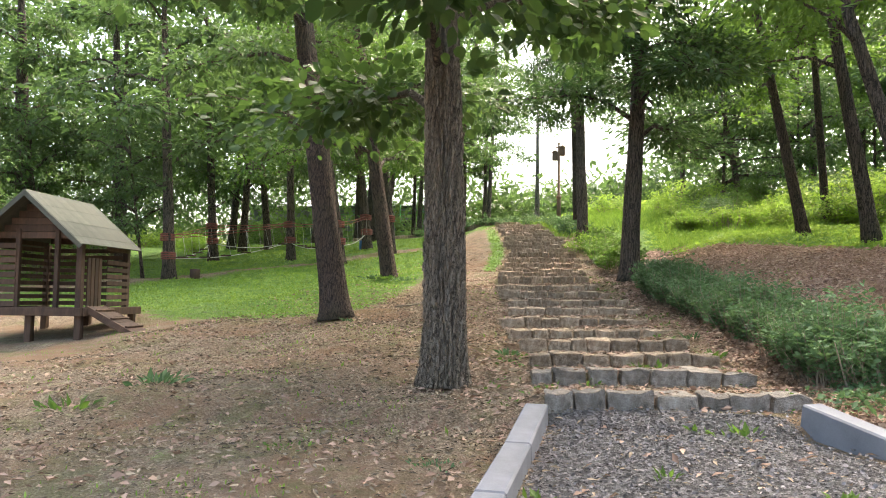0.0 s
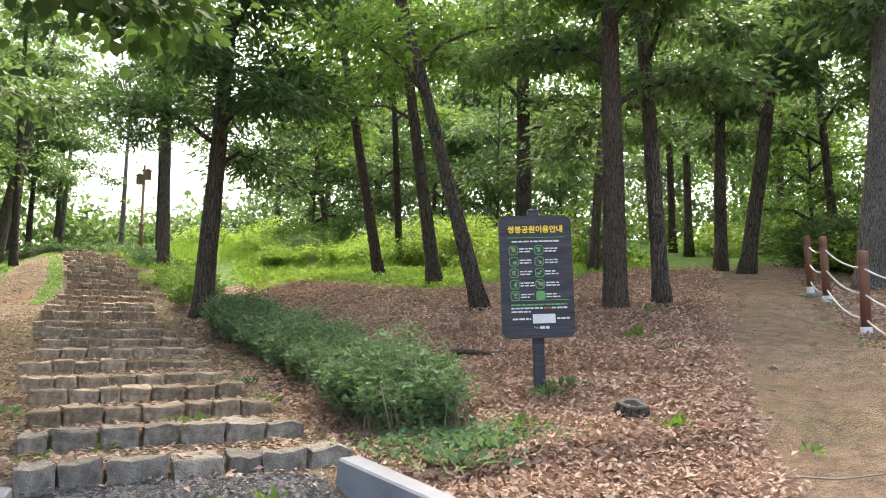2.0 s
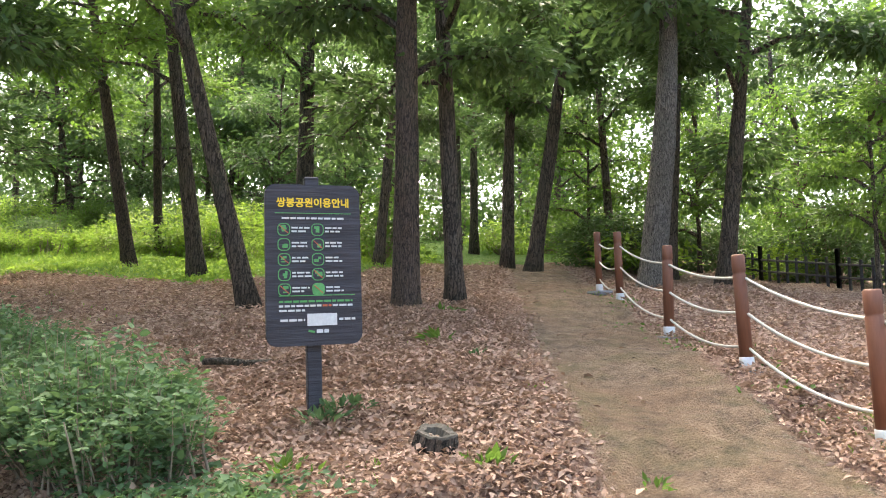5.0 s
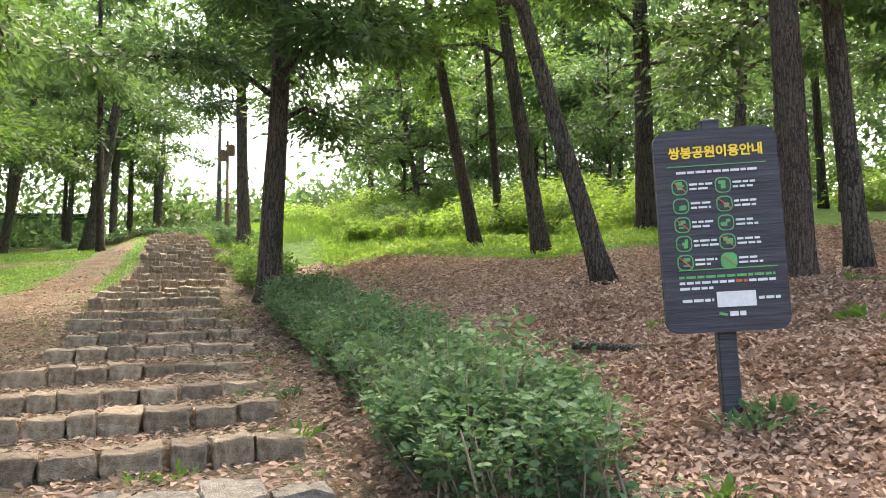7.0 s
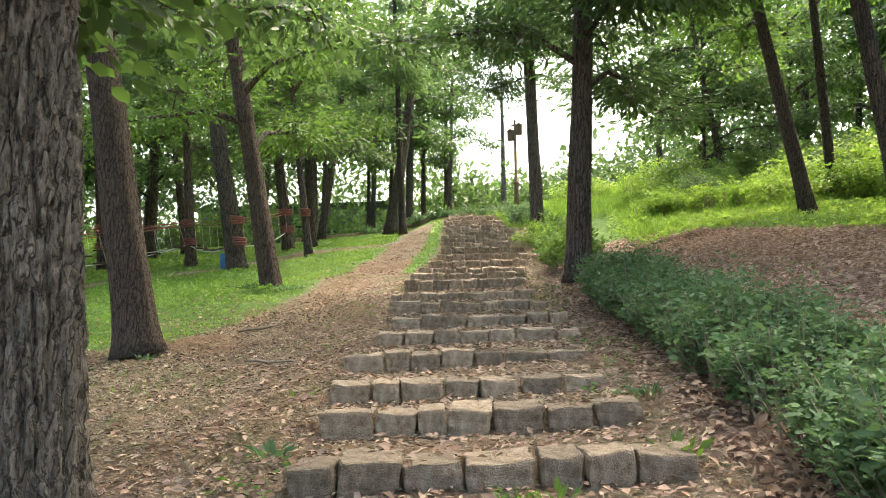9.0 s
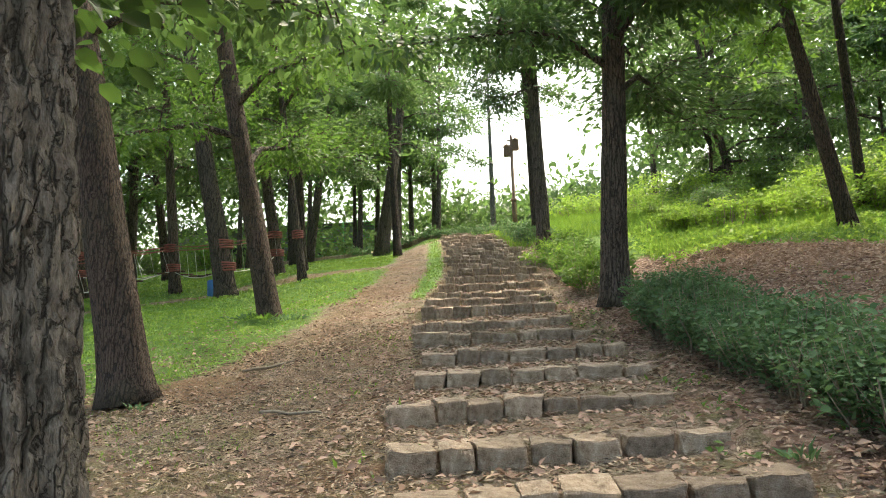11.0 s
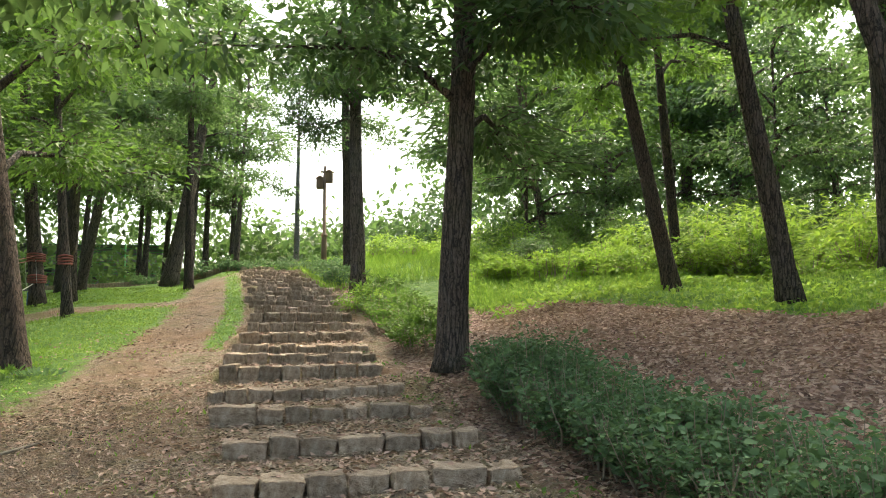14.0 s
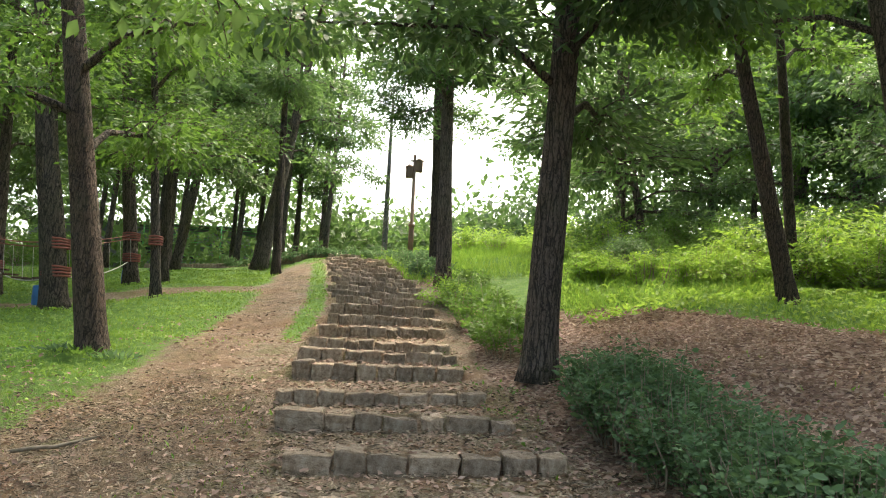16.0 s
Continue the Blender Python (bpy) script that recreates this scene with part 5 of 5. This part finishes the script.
def blades(name, label, category, x, y, r, lo, hi, material, wide=0.11):
    n = len(x)
    L = r.uniform(lo, hi, n)
    C = np.stack([x, y, uneven(x, y) - 0.005], 1)
    A = r.normal(size=(n, 3)) * [0.45, 0.45, 0.1] + [0, 0, 1]
    me = leaf_mesh(name, C, A, unit(n) * [1, 1, 0.2], L, L * wide + 0.006, material)
    tagged(new(name, me), label, category, kind="stuff")


def patch(x, y, f=1.3, p=0.0):
    return 0.5 + 0.5 * np.sin(x * f + p + 1.7 * np.sin(y * f * 0.8)) * np.sin(y * f * 1.2 + p + np.sin(x * f))


def litter_share(x, y):
    g, l, gr = zones(x, y)
    return np.clip(l * (1 - g) * 1.3 - 0.3, 0, 1) * (1 - trail_share(x, y)) ** 2


x, y, r = on_ground(60000, (1.2, 14, 2.5, 21), litter_share, 101)
strew("fallen_leaves", "carpet of dry red-brown fallen leaves", "dry leaves", x, y, r, 0.045, 0.095, 0.5, M_LITTER, 0.022, 0.55)
x, y, r = on_ground(115000, (1.6, 9.0, 3.5, 12.5), litter_share, 124)
strew("fallen_leaves", "dense carpet of small crumpled brown leaves", "dry leaves", x, y, r, 0.028, 0.07, 0.55, M_LITTER, 0.026, 0.5)
x, y, r = on_ground(15000, (-8, 2.4, 2.5, 22), lambda x, y: (0.75 - 0.6 * zones(x, y)[0]) * (1 - 0.9 * zones(x, y)[2]), 102)
strew("fallen_leaves", "scattered dry leaves on bare earth", "dry leaves", x, y, r, 0.045, 0.10, 0.5, M_LITTER)
x, y, r = on_ground(9000, (-4.0, 1.6, 6.3, 24), lambda x, y: 0.8 * (np.abs(across(x, y)) < 1.9) * np.interp(y, [6, 15, 19], [1, 0.8, 0.15]), 103)
strew("fallen_leaves", "dry leaves gathered on the steps", "dry leaves", x, y, r, 0.045, 0.095, 0.5, M_LITTER)
x, y, r = on_ground(90000, (-20, -2.5, 11.5, 36), lambda x, y: np.clip(zones(x, y)[0] - 0.35, 0, 1) * 1.4 * (0.4 + 0.6 * patch(x, y)), 104)
blades("grass", "fresh green lawn grass", "grass", x, y, r, 0.035, 0.11, M_GRASS, 0.16)
x, y, r = on_ground(50000, (1.0, 12, 14.5, 30), lambda x, y: np.clip(zones(x, y)[0] - 0.3, 0, 1) * 1.4, 105)
blades("grass", "bright green grass of the clearing", "grass", x, y, r, 0.04, 0.13, M_GRASS, 0.16)
x, y, r = on_ground(30000, (-8, 6, 27, 46), lambda x, y: (np.abs(across(x, y) - 5) < 4.2) * 1.0, 106)
blades("meadow_grass", "tall pale meadow grass", "grass", x, y, r, 0.15, 0.34, M_GRASS, 0.08)
x, y, r = on_ground(46000, (1.2, 14, 21.5, 30), lambda x, y: (0.25 + 0.75 * patch(x, y, 1.7, 2)) * (across(x, y) > 3.2) * (1 - 0.9 * trail_share(x, y)), 116)
blades("meadow_grass", "tall tangled herbs of the clearing", "grass", x, y, r, 0.1, 0.3, M_GRASS, 0.11)
x, y, r = on_ground(20000, (1.2, 13, 20.5, 27), lambda x, y: (0.1 + 0.9 * patch(x, y, 2.3, 5)) * (across(x, y) > 3.4), 117)
strew("leafy_herbs", "knee-high yellow-green leafy herbs of the clearing", "herbs", x, y, r, 0.06, 0.15, 0.5, M_LEAF_BRIGHT, 0.12, 0.6)
x, y, r = on_ground(9000, (-9, 7.5, 1.5, 20), lambda x, y: np.clip(patch(x, y, 2.1, 3) - 0.72, 0, 1) * 2.2 * (np.abs(across(x, y)) > 1.0) * (1 - trail_share(x, y)), 107)
blades("weeds", "small green weeds sprouting from bare earth", "weeds", x, y, r, 0.03, 0.09, M_GRASS, 0.3)
x, y, r = on_ground(11000, (-0.6, 2.9, 2.0, 6.5), lambda x, y: zones(x, y)[2] * 1.0, 108)
strew("gravel_stones", "loose grey gravel of the path", "gravel", x, y, r, 0.015, 0.038, 0.8, M_GRAVEL, 0.003, 0.35)


x, y, r = on_ground(42000, (-15, -2.5, 12.5, 34), lambda x, y: np.clip(zones(x, y)[0] - 0.4, 0, 1) * 1.5 * (0.15 + 0.85 * patch(x, y, 0.9, 1)), 111)
strew("ground_cover", "low leafy ground cover in the lawn", "ground cover", x, y, r, 0.04, 0.1, 0.55, M_GRASS, 0.03, 0.5)
x, y, r = on_ground(26000, (0.8, 12, 16, 30), lambda x, y: np.clip(zones(x, y)[0] - 0.35, 0, 1) * 1.5 * (0.15 + 0.85 * patch(x, y, 0.9, 4)), 112)
strew("ground_cover", "low leafy ground cover of the clearing", "ground cover", x, y, r, 0.05, 0.13, 0.55, M_LEAF_BRIGHT, 0.06, 0.5)
x, y, r = on_ground(700, (3.5, 13, 3, 16), lambda x, y: 0.35 * trail_share(x, y), 113)
strew("fallen_leaves", "a few pale dry leaves on the trail", "dry leaves", x, y, r, 0.06, 0.12, 0.55, M_LITTER, 0.008, 0.15)
x, y, r = on_ground(5200, (1.6, 3.3, 6.2, 7.9), lambda x, y: np.exp(-((x - 2.35) / 0.5) ** 2 - ((y - 6.85) / 0.5) ** 2), 118)
strew("ground_cover", "lush green weeds at the foot of the hedge", "weeds", x, y, r, 0.04, 0.085, 0.6, M_LEAF_HEDGE, 0.05, 0.6)
x, y, r = on_ground(16000, (5, 12, 2, 13), lambda x, y: np.exp(-(near_line(x, y, FENCE) / 0.4) ** 2) * np.clip(patch(x, y, 2.6, 1) - 0.45, 0, 1) * 1.2, 119)
strew("ground_cover", "small green weeds along the rope fence", "weeds", x, y, r, 0.03, 0.08, 0.55, M_LEAF_FRESH, 0.03, 0.6)
x, y, r = on_ground(26000, (-1.4, 3.2, 6.4, 22), lambda x, y: (np.abs(np.abs(across(x, y)) - 1.25) < 0.35) * np.clip(patch(x, y, 2.9, 4) - 0.6, 0, 1) * 0.9, 120)
strew("ground_cover", "small green weeds along the ends of the steps", "weeds", x, y, r, 0.03, 0.075, 0.55, M_LEAF_FRESH, 0.03, 0.6)
TUFTS = {}


def tuft(x, y, n, leaf, spread, material, label):
    r = np.random.default_rng(int(1000 + 37 * x + 91 * y))
    C = r.normal(size=(n, 3)) * [spread * 0.3, spread * 0.3, 0.015]
    C[:, 2] = np.abs(C[:, 2]) + 0.01
    A = C * [1, 1, 0] * 2.0 / spread + r.normal(size=(n, 3)) * 0.3 + [0, 0, 0.75]
    L = leaf * r.uniform(0.6, 1.3, n)
    TUFTS.setdefault(material, []).append((C + np.array([x, y, float(uneven(x, y))]), A, r.normal(size=(n, 3)) * 0.4 + [0, 0, 1], L))


for x, y, n, lf, sp in ((3.72, 8.0, 60, 0.1, 0.36), (3.95, 8.05, 60, 0.095, 0.36), (4.1, 6.45, 30, 0.1, 0.25), (4.15, 7.0, 16, 0.08, 0.15), (2.6, 6.6, 60, 0.12, 0.5), (2.2, 6.3, 60, 0.12, 0.5), (3.1, 7.1, 30, 0.1, 0.4),
                        (0.9, 6.05, 26, 0.09, 0.25), (0.6, 6.1, 14, 0.07, 0.15), (0.3, 4.9, 14, 0.07, 0.18), (-0.45, 4.4, 14, 0.07, 0.15), (1.2, 4.6, 14, 0.07, 0.2), (0.1, 3.9, 12, 0.06, 0.15),
                        (-4.6, 6.8, 40, 0.14, 0.4), (-5.0, 6.0, 30, 0.13, 0.4), (-2.5, 5.3, 30, 0.05, 0.3), (-1.2, 4.9, 40, 0.04, 0.3), (1.05, 9.2, 24, 0.1, 0.25), (0.95, 10.4, 20, 0.1, 0.2), (0.4, 8.4, 14, 0.08, 0.15),
                        (-1.3, 8.9, 20, 0.09, 0.2), (-0.3, 7.5, 24, 0.06, 0.3), (0.2, 8.35, 12, 0.08, 0.12), (5.6, 8.6, 20, 0.08, 0.25), (5.9, 9.7, 26, 0.14, 0.3), (5.0, 5.9, 18, 0.07, 0.2), (6.4, 4.2, 30, 0.08, 0.3), (7.2, 5.6, 24, 0.08, 0.3),
                        (6.9, 11.2, 24, 0.12, 0.3), (4.5, 10.8, 22, 0.09, 0.4), (-5.7, 17.9, 70, 0.12, 0.5), (-5.3, 17.9, 60, 0.12, 0.5), (-6.1, 18.1, 60, 0.12, 0.5), (-4.9, 12.9, 20, 0.08, 0.3), (0.6, 17.0, 40, 0.1, 0.4)):
    tuft(x, y, n, lf, sp, M_LEAF_HEDGE if n % 20 == 0 else M_LEAF_FRESH, "small leafy green weed on the ground")
for material, made in TUFTS.items():
    C, A, N, L = (np.concatenate(q) for q in zip(*made))
    tagged(new("ground_weeds", leaf_mesh("ground_weeds", C, A, N, L, L * 0.42, material)), "small leafy green weeds on the ground", "weeds", kind="stuff")
x, y, r = on_ground(75000, (-8, 1.4, 2.2, 17), lambda x, y: 0.9 * (0.25 + patch(x, y, 1.1, 2)) * (1 - zones(x, y)[0]) * (1 - zones(x, y)[2]), 109)
strew("plant_debris", "dry straw, bark chips and leaf scraps on bare earth", "debris", x, y, r, 0.02, 0.085, 0.3, M_DEBRIS, 0.008, 0.2)
x, y, r = on_ground(26000, (-8, 1.4, 3.0, 30), lambda x, y: 1.1 * np.clip(patch(x, y, 1.9, 5) - 0.35, 0, 1) * (1 - zones(x, y)[0]) * (1 - zones(x, y)[2]) * (np.abs(across(x, y)) > 0.9), 121)
strew("fallen_leaves", "drifts of brown leaves and twigs on bare earth", "dry leaves", x, y, r, 0.03, 0.1, 0.28, M_DEBRIS, 0.012, 0.3)
x, y, r = on_ground(42000, (-6, 0.2, 5.0, 16), lambda x, y: 0.85 * (1 - zones(x, y)[0]) * (1 - zones(x, y)[2]) * (across(x, y) < -0.9), 123)
strew("plant_debris", "fine dark twig and leaf crumbs trodden into bare earth", "debris", x, y, r, 0.012, 0.05, 0.35, M_DEBRIS, 0.006, 0.25)
x, y, r = on_ground(22000, (-9, -1.5, 2.5, 20), lambda x, y: np.clip(patch(x, y, 1.4, 0.6) - 0.5, 0, 1) * 1.6 * (across(x, y) < -1.2) * (1 - 0.5 * trail_share(x, y)), 122)
blades("weeds", "thin mossy grass on bare earth", "grass", x, y, r, 0.015, 0.05, M_GRASS, 0.2)
x, y, r = on_ground(16000, (1.5, 14, 2, 18), lambda x, y: 0.9 * trail_share(x, y) + 0.05, 110)
strew("plant_debris", "dry straw and leaf scraps on the trail", "debris", x, y, r, 0.012, 0.04, 0.35, M_DEBRIS, 0.005, 0.12)
